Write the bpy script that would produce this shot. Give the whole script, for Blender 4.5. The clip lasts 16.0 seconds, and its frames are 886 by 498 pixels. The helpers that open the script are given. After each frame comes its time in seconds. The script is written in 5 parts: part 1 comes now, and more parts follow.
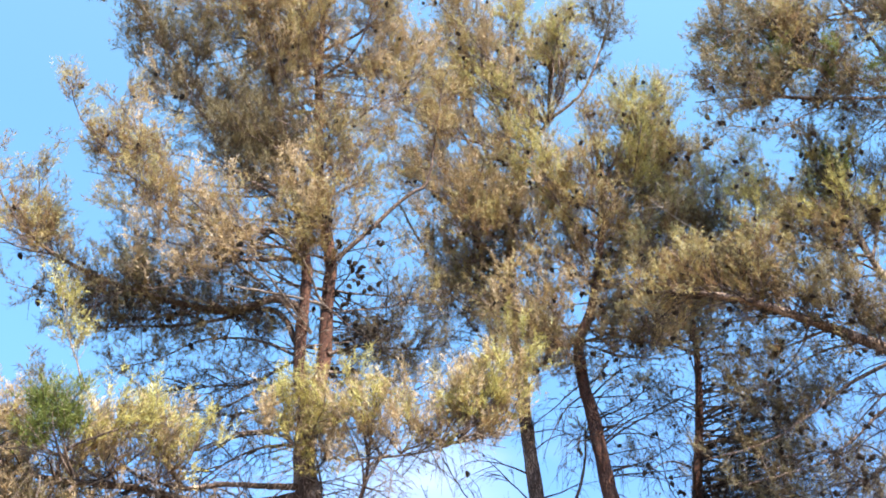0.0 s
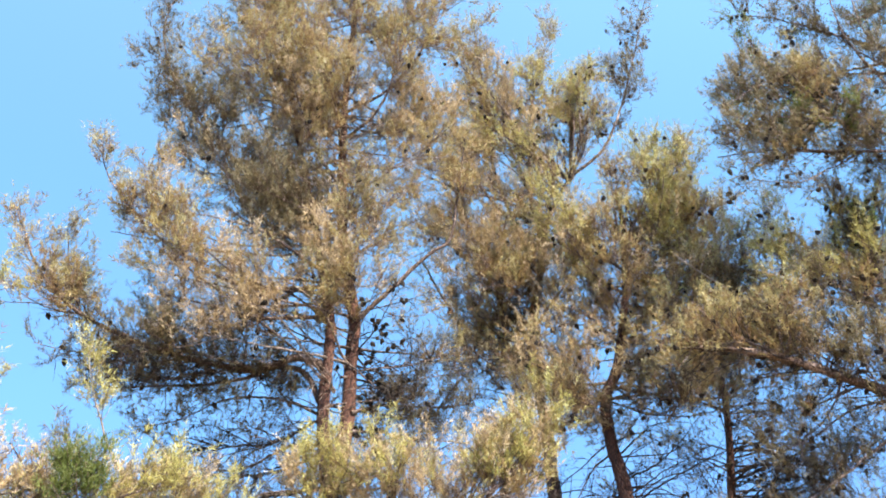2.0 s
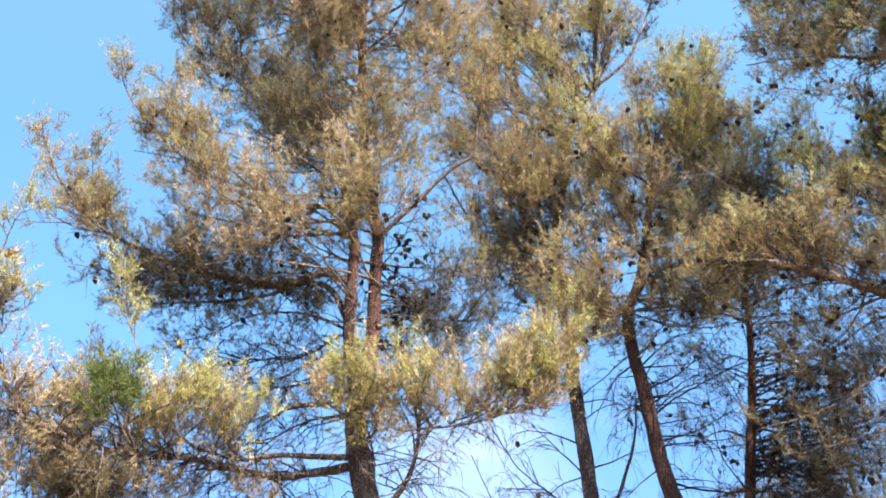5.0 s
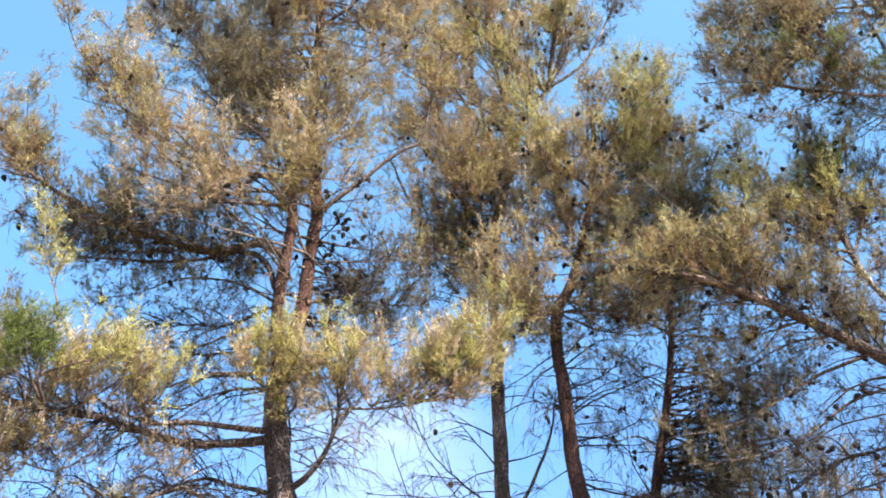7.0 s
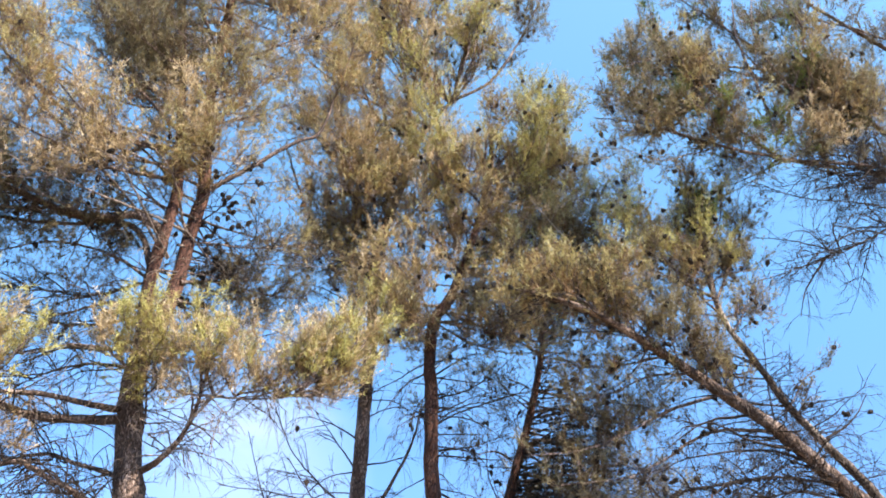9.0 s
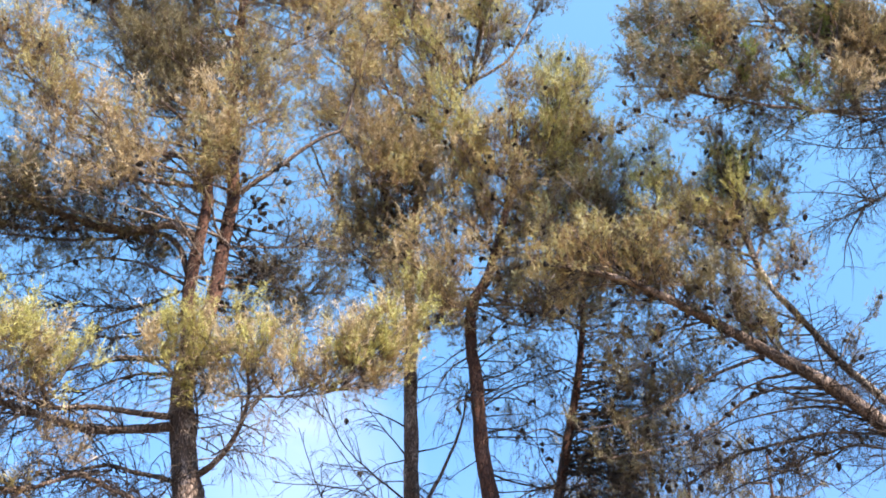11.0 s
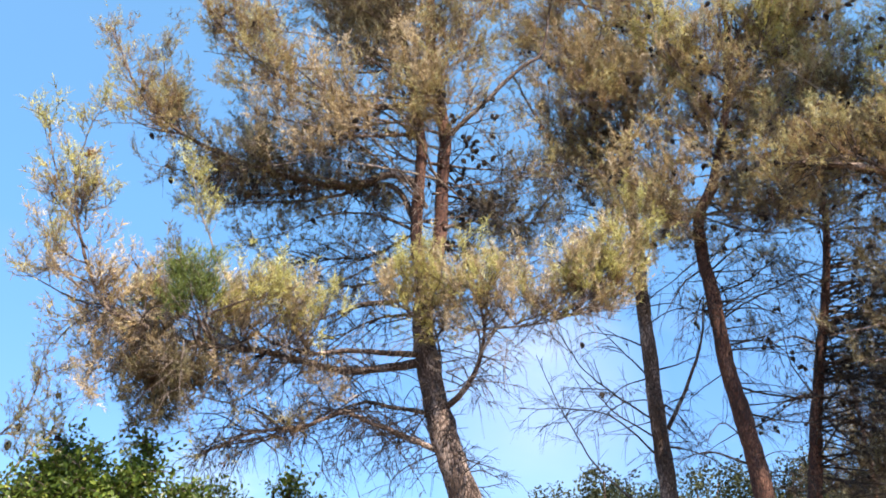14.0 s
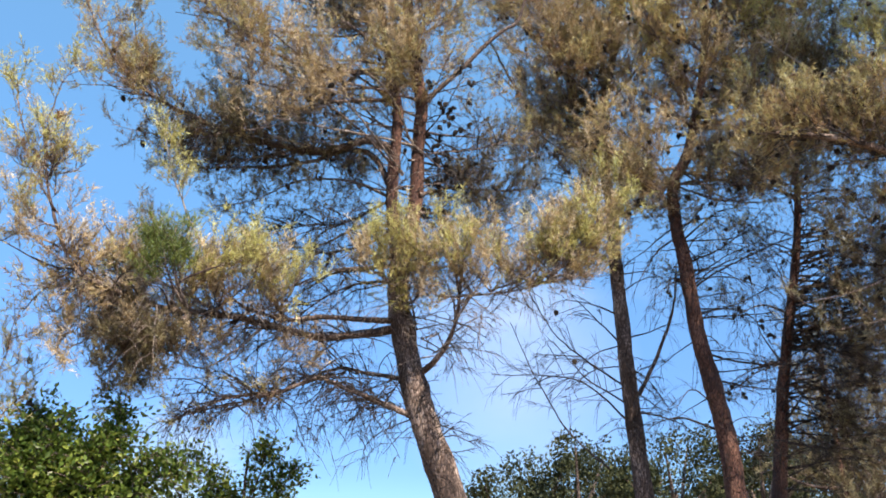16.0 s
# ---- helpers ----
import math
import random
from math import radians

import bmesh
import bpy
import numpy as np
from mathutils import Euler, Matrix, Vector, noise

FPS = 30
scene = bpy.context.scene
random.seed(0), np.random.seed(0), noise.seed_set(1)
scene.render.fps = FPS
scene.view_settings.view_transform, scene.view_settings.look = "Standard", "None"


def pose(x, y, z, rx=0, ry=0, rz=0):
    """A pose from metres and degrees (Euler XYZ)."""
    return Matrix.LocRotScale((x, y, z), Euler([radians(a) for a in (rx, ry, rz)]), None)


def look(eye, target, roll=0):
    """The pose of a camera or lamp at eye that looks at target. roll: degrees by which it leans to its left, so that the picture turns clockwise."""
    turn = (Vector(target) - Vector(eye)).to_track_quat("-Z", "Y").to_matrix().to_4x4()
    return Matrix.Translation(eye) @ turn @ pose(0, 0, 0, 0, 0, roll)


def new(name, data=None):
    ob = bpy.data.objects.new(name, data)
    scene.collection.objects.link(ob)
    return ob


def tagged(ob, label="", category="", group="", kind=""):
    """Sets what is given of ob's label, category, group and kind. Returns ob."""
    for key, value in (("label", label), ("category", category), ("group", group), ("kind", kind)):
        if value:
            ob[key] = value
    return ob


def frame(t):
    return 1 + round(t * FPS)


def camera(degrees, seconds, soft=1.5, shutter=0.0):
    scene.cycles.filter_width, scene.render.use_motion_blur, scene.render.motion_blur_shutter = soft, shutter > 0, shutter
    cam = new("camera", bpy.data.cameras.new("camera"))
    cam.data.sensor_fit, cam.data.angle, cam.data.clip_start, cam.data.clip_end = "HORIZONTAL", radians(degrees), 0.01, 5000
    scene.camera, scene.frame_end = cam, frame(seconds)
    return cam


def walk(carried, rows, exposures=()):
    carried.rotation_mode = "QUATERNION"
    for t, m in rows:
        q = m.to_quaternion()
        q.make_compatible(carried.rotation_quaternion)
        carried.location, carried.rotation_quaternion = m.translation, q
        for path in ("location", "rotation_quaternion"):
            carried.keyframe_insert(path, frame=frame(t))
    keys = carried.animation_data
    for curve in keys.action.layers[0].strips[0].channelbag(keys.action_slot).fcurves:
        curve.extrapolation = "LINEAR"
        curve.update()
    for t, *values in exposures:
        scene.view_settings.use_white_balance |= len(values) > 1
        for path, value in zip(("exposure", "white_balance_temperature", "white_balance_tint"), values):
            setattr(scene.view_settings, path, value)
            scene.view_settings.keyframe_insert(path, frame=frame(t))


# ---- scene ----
# ---- camera ----
cam = camera(56.31, 16.0, soft=1.8)
EYE = (0.0, 0.0, 1.6)
# seconds, then the turn of the held camera in degrees
PATH = [
    (0.0, 121.771, 2.997, -5.486),
    (0.5, 123.769, 3.189, -4.718),
    (1.0, 128.129, 3.854, -3.754),
    (1.5, 128.915, 2.836, -4.012),
    (2.0, 125.797, 2.513, -3.874),
    (2.5, 123.581, 2.531, -3.422),
    (3.0, 121.914, 2.456, -2.870),
    (3.5, 120.587, 2.797, -2.271),
    (4.0, 120.195, 2.737, -2.139),
    (6.3, 118.759, 0.353, -4.795),
    (6.5, 118.455, -0.324, -6.304),
    (7.0, 118.936, -0.800, -8.859),
    (7.5, 119.483, -1.937, -11.873),
    (8.0, 119.127, -3.285, -16.226),
    (8.5, 119.154, -3.503, -18.497),
    (8.7, 119.514, -3.554, -19.154),
    (10.8, 118.998, -0.505, -16.119),
    (11.0, 118.323, -0.024, -14.881),
    (11.5, 118.288, 0.639, -9.290),
    (12.0, 114.130, 2.183, -5.647),
    (12.5, 113.674, 1.494, -0.522),
    (13.0, 113.448, 1.277, -1.299),
    (13.5, 113.359, 0.517, -0.909),
    (14.0, 113.274, -0.231, 1.741),
    (14.5, 112.773, 0.021, 0.488),
    (15.0, 112.144, 0.360, 1.199),
    (15.5, 111.622, 0.763, 1.277),
    (16.0, 111.000, -0.000, -0.000),
]
walk(cam, [(t, pose(*EYE, rx, ry, rz)) for t, rx, ry, rz in PATH], exposures=[(0.0, 1.82), (1.5, 1.84), (2.5, 1.76), (4.0, 1.76), (8.5, 1.68), (11.0, 1.66), (12.5, 1.56), (15.0, 1.38), (16.0, 1.27)])

# ---- world and sun ----
SUN_ELEVATION, SUN_AZIMUTH = 50.0, 146.0    # azimuth clockwise from the way ahead (+y)
world = bpy.data.worlds.new("sky")
scene.world = world
world.use_nodes = True
wn = world.node_tree
wn.nodes.clear()
sky = wn.nodes.new("ShaderNodeTexSky")
sky.sky_type, sky.sun_disc = "NISHITA", False
sky.sun_elevation, sky.sun_rotation = radians(SUN_ELEVATION), radians(SUN_AZIMUTH)
sky.altitude, sky.air_density, sky.dust_density, sky.ozone_density = 1200, 0.85, 0.15, 1.6
bg = wn.nodes.new("ShaderNodeBackground")
bg.inputs["Strength"].default_value = 0.105
wout = wn.nodes.new("ShaderNodeOutputWorld")
# thin white cloud, denser low in the sky
tc = wn.nodes.new("ShaderNodeTexCoord")
wmap = wn.nodes.new("ShaderNodeMapping")
wmap.inputs["Scale"].default_value = (1.0, 1.0, 2.2)
wnoise = wn.nodes.new("ShaderNodeTexNoise")
wnoise.inputs["Scale"].default_value, wnoise.inputs["Detail"].default_value = 2.6, 6.0
wramp = wn.nodes.new("ShaderNodeMapRange")
wramp.inputs["From Min"].default_value, wramp.inputs["From Max"].default_value = 0.56, 0.86
wsep = wn.nodes.new("ShaderNodeSeparateXYZ")
wlow = wn.nodes.new("ShaderNodeMapRange")
wlow.inputs["From Min"].default_value, wlow.inputs["From Max"].default_value = 0.38, 0.10
wcloud = wn.nodes.new("ShaderNodeVectorMath")
wcloud.operation = "DOT_PRODUCT"
wcloud.inputs[1].default_value = (math.sin(radians(5)) * math.cos(radians(12)), math.cos(radians(5)) * math.cos(radians(12)), math.sin(radians(12)))
wnear = wn.nodes.new("ShaderNodeMapRange")
wnear.inputs["From Min"].default_value, wnear.inputs["From Max"].default_value = 0.988, 1.0
wmost = wn.nodes.new("ShaderNodeMath")
wmost.operation, wmost.use_clamp = "MULTIPLY_ADD", True
wmost.inputs[1].default_value = 0.55
wmul = wn.nodes.new("ShaderNodeMath")
wmul.operation = "MULTIPLY"
wmix = wn.nodes.new("ShaderNodeMixRGB")
wmix.inputs[2].default_value = (4.6, 4.85, 5.7, 1)
wtint = wn.nodes.new("ShaderNodeMixRGB")
wtint.blend_type = "MULTIPLY"
wtint.inputs[0].default_value = 1.0
whue = wn.nodes.new("ShaderNodeValToRGB")
whue.color_ramp.elements[0].position, whue.color_ramp.elements[0].color = 0.18, (0.73, 0.96, 1.18, 1)
whue.color_ramp.elements[1].position, whue.color_ramp.elements[1].color = 0.62, (0.86, 1.14, 1.07, 1)
middle = whue.color_ramp.elements.new(0.42)
middle.color = (0.80, 1.11, 1.15, 1)
white = whue.color_ramp.elements.new(0.85)
white.color = (1.05, 1.22, 1.06, 1)
wn.links.new(tc.outputs["Generated"], wmap.inputs["Vector"])
wn.links.new(wmap.outputs["Vector"], wnoise.inputs["Vector"])
wn.links.new(wnoise.outputs["Fac"], wramp.inputs["Value"])
wn.links.new(tc.outputs["Generated"], wsep.inputs[0])
wn.links.new(wsep.outputs["Z"], wlow.inputs["Value"])
wn.links.new(wsep.outputs["Z"], whue.inputs["Fac"])
wn.links.new(whue.outputs["Color"], wtint.inputs[2])
wn.links.new(wramp.outputs["Result"], wmul.inputs[0])
wn.links.new(wlow.outputs["Result"], wmul.inputs[1])
wn.links.new(sky.outputs[0], wtint.inputs[1])
wn.links.new(tc.outputs["Generated"], wcloud.inputs[0])
wn.links.new(wcloud.outputs["Value"], wnear.inputs["Value"])
wpuff = wn.nodes.new("ShaderNodeMath")
wpuff.operation = "MULTIPLY"
wn.links.new(wnear.outputs["Result"], wpuff.inputs[0])
wn.links.new(wnoise.outputs["Fac"], wpuff.inputs[1])
wn.links.new(wpuff.outputs[0], wmost.inputs[0])
wn.links.new(wmul.outputs[0], wmost.inputs[2])
wn.links.new(wmost.outputs[0], wmix.inputs[0])
# gain by height: dimmer low down, brighter overhead than a clean sky
whigh = wn.nodes.new("ShaderNodeMapRange")
for key, value in (("From Min", 0.10), ("From Max", 0.80), ("To Min", 0.56), ("To Max", 1.75)):
    whigh.inputs[key].default_value = value
wgain = wn.nodes.new("ShaderNodeVectorMath")
wgain.operation = "SCALE"
wn.links.new(wsep.outputs["Z"], whigh.inputs["Value"])
wn.links.new(wtint.outputs[0], wgain.inputs[0])
wn.links.new(whigh.outputs["Result"], wgain.inputs["Scale"])
wn.links.new(wgain.outputs[0], wmix.inputs[1])
wn.links.new(wmix.outputs[0], bg.inputs["Color"])
wn.links.new(bg.outputs[0], wout.inputs[0])

sun = new("sun", bpy.data.lights.new("sun", "SUN"))
sun.data.energy, sun.data.angle, sun.data.color = 5.0, radians(0.53), (1.0, 0.85, 0.67)
_a, _e = radians(SUN_AZIMUTH), radians(SUN_ELEVATION)
SUN_WAY = Vector((math.sin(_a) * math.cos(_e), math.cos(_a) * math.cos(_e), math.sin(_e)))
sun.matrix_world = look(SUN_WAY * 60, (0, 0, 0))


# ---- materials ----
def material(name, rough=0.8):
    m = bpy.data.materials.new(name)
    m.use_nodes = True
    n = m.node_tree.nodes
    b = n["Principled BSDF"]
    b.inputs["Roughness"].default_value = rough
    return m, n, m.node_tree.links, b


def ramp(n, stops):
    r = n.new("ShaderNodeValToRGB")
    while len(r.color_ramp.elements) < len(stops):
        r.color_ramp.elements.new(0.5)
    for e, (p, c) in zip(r.color_ramp.elements, stops):
        e.position, e.color = p, (*c, 1)
    return r


def leaf_material(name, stops, through_share=0.31, rough=0.5, patch=0.25):
    """Thin leaf: colour differs from needle to needle and from patch to patch; some light passes."""
    m, n, l, b = material(name, rough)
    geo, tex, noi = n.new("ShaderNodeNewGeometry"), n.new("ShaderNodeTexCoord"), n.new("ShaderNodeTexNoise")
    noi.inputs["Scale"].default_value, noi.inputs["Detail"].default_value = 2.2, 4.0
    l.new(tex.outputs["Object"], noi.inputs["Vector"])
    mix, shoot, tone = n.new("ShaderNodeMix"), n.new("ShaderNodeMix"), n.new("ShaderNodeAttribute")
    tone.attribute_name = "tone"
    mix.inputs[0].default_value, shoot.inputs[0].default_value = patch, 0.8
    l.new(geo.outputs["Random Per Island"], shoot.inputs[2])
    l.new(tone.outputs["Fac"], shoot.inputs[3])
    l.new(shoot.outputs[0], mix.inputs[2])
    wide = n.new("ShaderNodeMapRange")
    wide.inputs["From Min"].default_value, wide.inputs["From Max"].default_value = 0.3, 0.7
    l.new(noi.outputs["Fac"], wide.inputs["Value"])
    l.new(wide.outputs["Result"], mix.inputs[3])
    r = ramp(n, stops)
    l.new(mix.outputs[0], r.inputs["Fac"])
    l.new(r.outputs["Color"], b.inputs["Base Color"])
    b.inputs["Specular IOR Level"].default_value = 0.25
    tr, ad = n.new("ShaderNodeBsdfTranslucent"), n.new("ShaderNodeMixShader")
    ad.inputs[0].default_value = through_share
    l.new(r.outputs["Color"], tr.inputs["Color"])
    l.new(b.outputs[0], ad.inputs[1])
    l.new(tr.outputs[0], ad.inputs[2])
    l.new(ad.outputs[0], n["Material Output"].inputs["Surface"])
    return m


def bark_material(name, dark, mid, light, scale=9.0):
    """Scaly plates split by dark fissures, with light patches that paint sun dapple on trunks and twigs."""
    m, n, l, b = material(name, 0.92)
    tex, mp = n.new("ShaderNodeTexCoord"), n.new("ShaderNodeMapping")
    mp.inputs["Scale"].default_value = (1.0, 1.0, 0.3)
    l.new(tex.outputs["Object"], mp.inputs["Vector"])
    vo, n1, n2 = n.new("ShaderNodeTexVoronoi"), n.new("ShaderNodeTexNoise"), n.new("ShaderNodeTexNoise")
    vo.feature = "DISTANCE_TO_EDGE"
    vo.inputs["Scale"].default_value = scale * 4.5
    n1.inputs["Scale"].default_value, n1.inputs["Detail"].default_value = scale * 0.5, 6.0
    n2.inputs["Scale"].default_value, n2.inputs["Detail"].default_value = scale * 7, 5.0
    for node in (n1, n2):
        l.new(mp.outputs["Vector"], node.inputs["Vector"])
    warp = n.new("ShaderNodeMixRGB")
    warp.inputs[0].default_value = 0.12
    l.new(mp.outputs["Vector"], warp.inputs[1])
    l.new(n1.outputs["Color"], warp.inputs[2])
    l.new(warp.outputs[0], vo.inputs["Vector"])
    r = ramp(n, [(0.32, dark), (0.50, mid), (0.62, light)])
    add = n.new("ShaderNodeMix")
    add.inputs[0].default_value = 0.45
    l.new(n1.outputs["Fac"], add.inputs[2])
    l.new(n2.outputs["Fac"], add.inputs[3])
    l.new(add.outputs[0], r.inputs["Fac"])
    fis = n.new("ShaderNodeMapRange")
    fis.inputs["From Max"].default_value = 0.10
    l.new(vo.outputs["Distance"], fis.inputs["Value"])
    cut = n.new("ShaderNodeMixRGB")
    cut.inputs[1].default_value = (*[c * 0.8 for c in dark], 1)
    l.new(fis.outputs["Result"], cut.inputs[0])
    l.new(r.outputs["Color"], cut.inputs[2])
    l.new(cut.outputs[0], b.inputs["Base Color"])
    h = n.new("ShaderNodeMath")
    h.operation = "MULTIPLY_ADD"
    h.inputs[1].default_value = 0.5
    l.new(n2.outputs["Fac"], h.inputs[0])
    l.new(fis.outputs["Result"], h.inputs[2])
    bu = n.new("ShaderNodeBump")
    bu.inputs["Strength"].default_value, bu.inputs["Distance"].default_value = 0.9, 0.02
    l.new(h.outputs[0], bu.inputs["Height"])
    l.new(bu.outputs[0], b.inputs["Normal"])
    return m


NEEDLES = {
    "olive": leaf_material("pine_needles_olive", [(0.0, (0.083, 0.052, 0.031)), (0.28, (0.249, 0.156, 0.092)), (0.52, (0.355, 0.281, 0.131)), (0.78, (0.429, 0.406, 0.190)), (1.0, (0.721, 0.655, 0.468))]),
    # dark olive-brown; holds the shade of undersides and rear boughs in its colour
    "green": leaf_material("pine_needles_shaded", [(0.0, (0.034, 0.026, 0.017)), (0.35, (0.117, 0.086, 0.051)), (0.65, (0.189, 0.169, 0.090)), (1.0, (0.488, 0.438, 0.313))]),
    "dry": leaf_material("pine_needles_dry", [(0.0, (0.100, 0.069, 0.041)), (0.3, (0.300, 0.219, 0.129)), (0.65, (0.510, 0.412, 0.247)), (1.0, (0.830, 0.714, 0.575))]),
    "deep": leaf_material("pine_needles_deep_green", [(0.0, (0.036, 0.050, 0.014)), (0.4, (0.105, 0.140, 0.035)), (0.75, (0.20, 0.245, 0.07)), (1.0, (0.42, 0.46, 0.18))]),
    # young green needles; the pale colour also paints sunlight on crown tops
    "fresh": leaf_material("pine_needles_fresh_sunlit", [(0.0, (0.118, 0.089, 0.040)), (0.28, (0.304, 0.248, 0.098)), (0.58, (0.447, 0.434, 0.154)), (0.85, (0.576, 0.559, 0.251)), (1.0, (0.833, 0.789, 0.546))]),
}
# the last, yellow stop paints the gloss of sunlit leaves
BROADLEAF = leaf_material("broad_leaves", [(0.0, (0.028, 0.048, 0.012)), (0.45, (0.09, 0.14, 0.026)), (0.78, (0.24, 0.29, 0.06)), (1.0, (0.66, 0.62, 0.20))], 0.42, 0.34)
BARK_GREY = bark_material("pine_bark_grey", (0.020, 0.013, 0.011), (0.105, 0.070, 0.059), (0.46, 0.36, 0.315))
# bark of the sunlit second stem: its bright dapple is in the light tone
BARK_DAPPLED = bark_material("pine_bark_dappled", (0.022, 0.016, 0.013), (0.12, 0.09, 0.075), (0.58, 0.50, 0.44), 5.0)
BARK_RED = bark_material("pine_bark_red", (0.024, 0.011, 0.008), (0.085, 0.035, 0.025), (0.21, 0.11, 0.08))
TWIG = bark_material("twig_wood", (0.03, 0.019, 0.016), (0.14, 0.096, 0.081), (0.54, 0.43, 0.38), 30.0)
# dead twigs with light put into the colour: near-black if shaded, pale if sunlit
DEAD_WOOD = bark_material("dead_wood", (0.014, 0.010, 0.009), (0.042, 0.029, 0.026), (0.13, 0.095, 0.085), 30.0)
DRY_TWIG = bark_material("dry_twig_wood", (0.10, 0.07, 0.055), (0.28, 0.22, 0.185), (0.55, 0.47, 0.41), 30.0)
PALE_TWIG = bark_material("bleached_wood", (0.25, 0.20, 0.16), (0.42, 0.36, 0.30), (0.60, 0.54, 0.47), 30.0)
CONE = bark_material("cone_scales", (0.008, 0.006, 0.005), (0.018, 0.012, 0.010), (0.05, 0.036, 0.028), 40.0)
DEAD_BROWN = leaf_material("dead_needles", [(0.0, (0.09, 0.03, 0.012)), (0.5, (0.24, 0.10, 0.03)), (1.0, (0.42, 0.22, 0.08))], 0.2)


# ---- mesh helpers ----
rng = np.random.default_rng(7)
UP = np.array([0.0, 0.0, 1.0])


class Soup:
    """Vertices and faces gathered for one mesh."""

    def __init__(self):
        self.v, self.f, self.tones, self.count = [], [], [], 0

    def add(self, verts, faces, tones=None):
        """tones: one number a face, by which shoots and leaves differ in colour."""
        if tones is not None:
            self.tones.append(tones)
        self.v.append(np.asarray(verts, float))
        self.f.append(np.asarray(faces, int) + self.count)
        self.count += len(verts)

    def mesh(self, name, smooth=True):
        me = bpy.data.meshes.new(name)
        verts = np.concatenate(self.v)
        sizes = np.concatenate([np.full(len(f), f.shape[1]) for f in self.f])
        loops = np.concatenate([f.ravel() for f in self.f])
        me.vertices.add(len(verts))
        me.vertices.foreach_set("co", verts.ravel())
        me.loops.add(len(loops))
        me.loops.foreach_set("vertex_index", loops)
        me.polygons.add(len(sizes))
        me.polygons.foreach_set("loop_start", np.concatenate([[0], np.cumsum(sizes)[:-1]]))
        me.polygons.foreach_set("use_smooth", np.full(len(sizes), smooth))
        if self.tones:
            me.attributes.new("tone", "FLOAT", "FACE").data.foreach_set("value", np.concatenate(self.tones))
        me.update(calc_edges=True)
        return me


def unit(v):
    return v / (np.linalg.norm(v, axis=-1, keepdims=True) + 1e-12)


def smooth_line(points, step):
    """Catmull-Rom through the points, at about that step."""
    p = np.asarray(points, float)
    p = np.vstack([2 * p[0] - p[1], p, 2 * p[-1] - p[-2]])
    out = []
    for i in range(1, len(p) - 2):
        n = max(1, int(round(np.linalg.norm(p[i + 1] - p[i]) / step)))
        t = np.arange(n)[:, None] / n
        out.append(0.5 * (2 * p[i] + (p[i + 1] - p[i - 1]) * t + (2 * p[i - 1] - 5 * p[i] + 4 * p[i + 1] - p[i + 2]) * t ** 2
                          + (3 * p[i] - p[i - 1] - 3 * p[i + 1] + p[i + 2]) * t ** 3))
    out.append(p[-2][None])
    return np.concatenate(out)


def frames_along(line):
    t = unit(np.gradient(line, axis=0))
    ref = np.array([0.31, 0.87, 0.38])
    a = unit(np.cross(t, ref))
    return t, a, np.cross(t, a)


def tube(soup, line, radii, sides, rough=0.0):
    t, a, b = frames_along(line)
    ang = np.arange(sides) * 2 * np.pi / sides
    r = np.asarray(radii)[:, None] * (1 + rough * rng.normal(size=(len(line), sides)))
    ring = line[:, None] + r[..., None] * (np.cos(ang)[None, :, None] * a[:, None] + np.sin(ang)[None, :, None] * b[:, None])
    i, j = np.meshgrid(np.arange(len(line) - 1), np.arange(sides), indexing="ij")
    k = (j + 1) % sides
    q = np.stack([i * sides + j, i * sides + k, (i + 1) * sides + k, (i + 1) * sides + j], -1).reshape(-1, 4)
    soup.add(ring.reshape(-1, 3), q)


def tubes(soup, lines, radii, sides):
    """Many thin tubes at once: lines (m, k, 3), radii (m, k)."""
    m, k, _ = lines.shape
    t = unit(np.gradient(lines, axis=1))
    a = unit(np.cross(t, np.array([0.31, 0.87, 0.38])))
    b = np.cross(t, a)
    ang = np.arange(sides) * 2 * np.pi / sides
    ring = lines[:, :, None] + radii[..., None, None] * (np.cos(ang)[:, None] * a[:, :, None] + np.sin(ang)[:, None] * b[:, :, None])
    n, i, j = np.meshgrid(np.arange(m), np.arange(k - 1), np.arange(sides), indexing="ij")
    base, nxt = n * k * sides + i * sides, (j + 1) % sides
    q = np.stack([base + j, base + nxt, base + sides + nxt, base + sides + j], -1).reshape(-1, 4)
    soup.add(ring.reshape(-1, 3), q)


def part(name, mesh, mat, parent, label=""):
    mesh.materials.append(mat)
    ob = new(name, mesh)
    ob.parent = parent
    return tagged(ob, label)


def tuft_shape(needles, length, width, seed):
    """A shoot's end: a soft brush of fine needles along its axis (z), each a narrow blade that leans forward."""
    g = np.random.default_rng(seed)
    z0 = g.uniform(-0.13, 0.035, needles)
    open_ = np.radians(g.uniform(16, 64, needles))
    turn = g.uniform(0, 2 * np.pi, needles)
    d = np.stack([np.sin(open_) * np.cos(turn), np.sin(open_) * np.sin(turn), np.cos(open_)], -1)
    side = unit(np.cross(d, unit(g.normal(size=(needles, 3)))))
    n = g.uniform(0.65, 1.1, needles)[:, None] * length
    base = np.stack([0 * z0, 0 * z0, z0], -1) + d * 0.006
    w = side * width / 2 * g.uniform(0.7, 1.3, needles)[:, None]
    tip = base + d * n
    return np.stack([base - w, base + w, tip], 1)


TUFTS = [tuft_shape(14, 0.076, 0.0082, s) for s in range(10)]


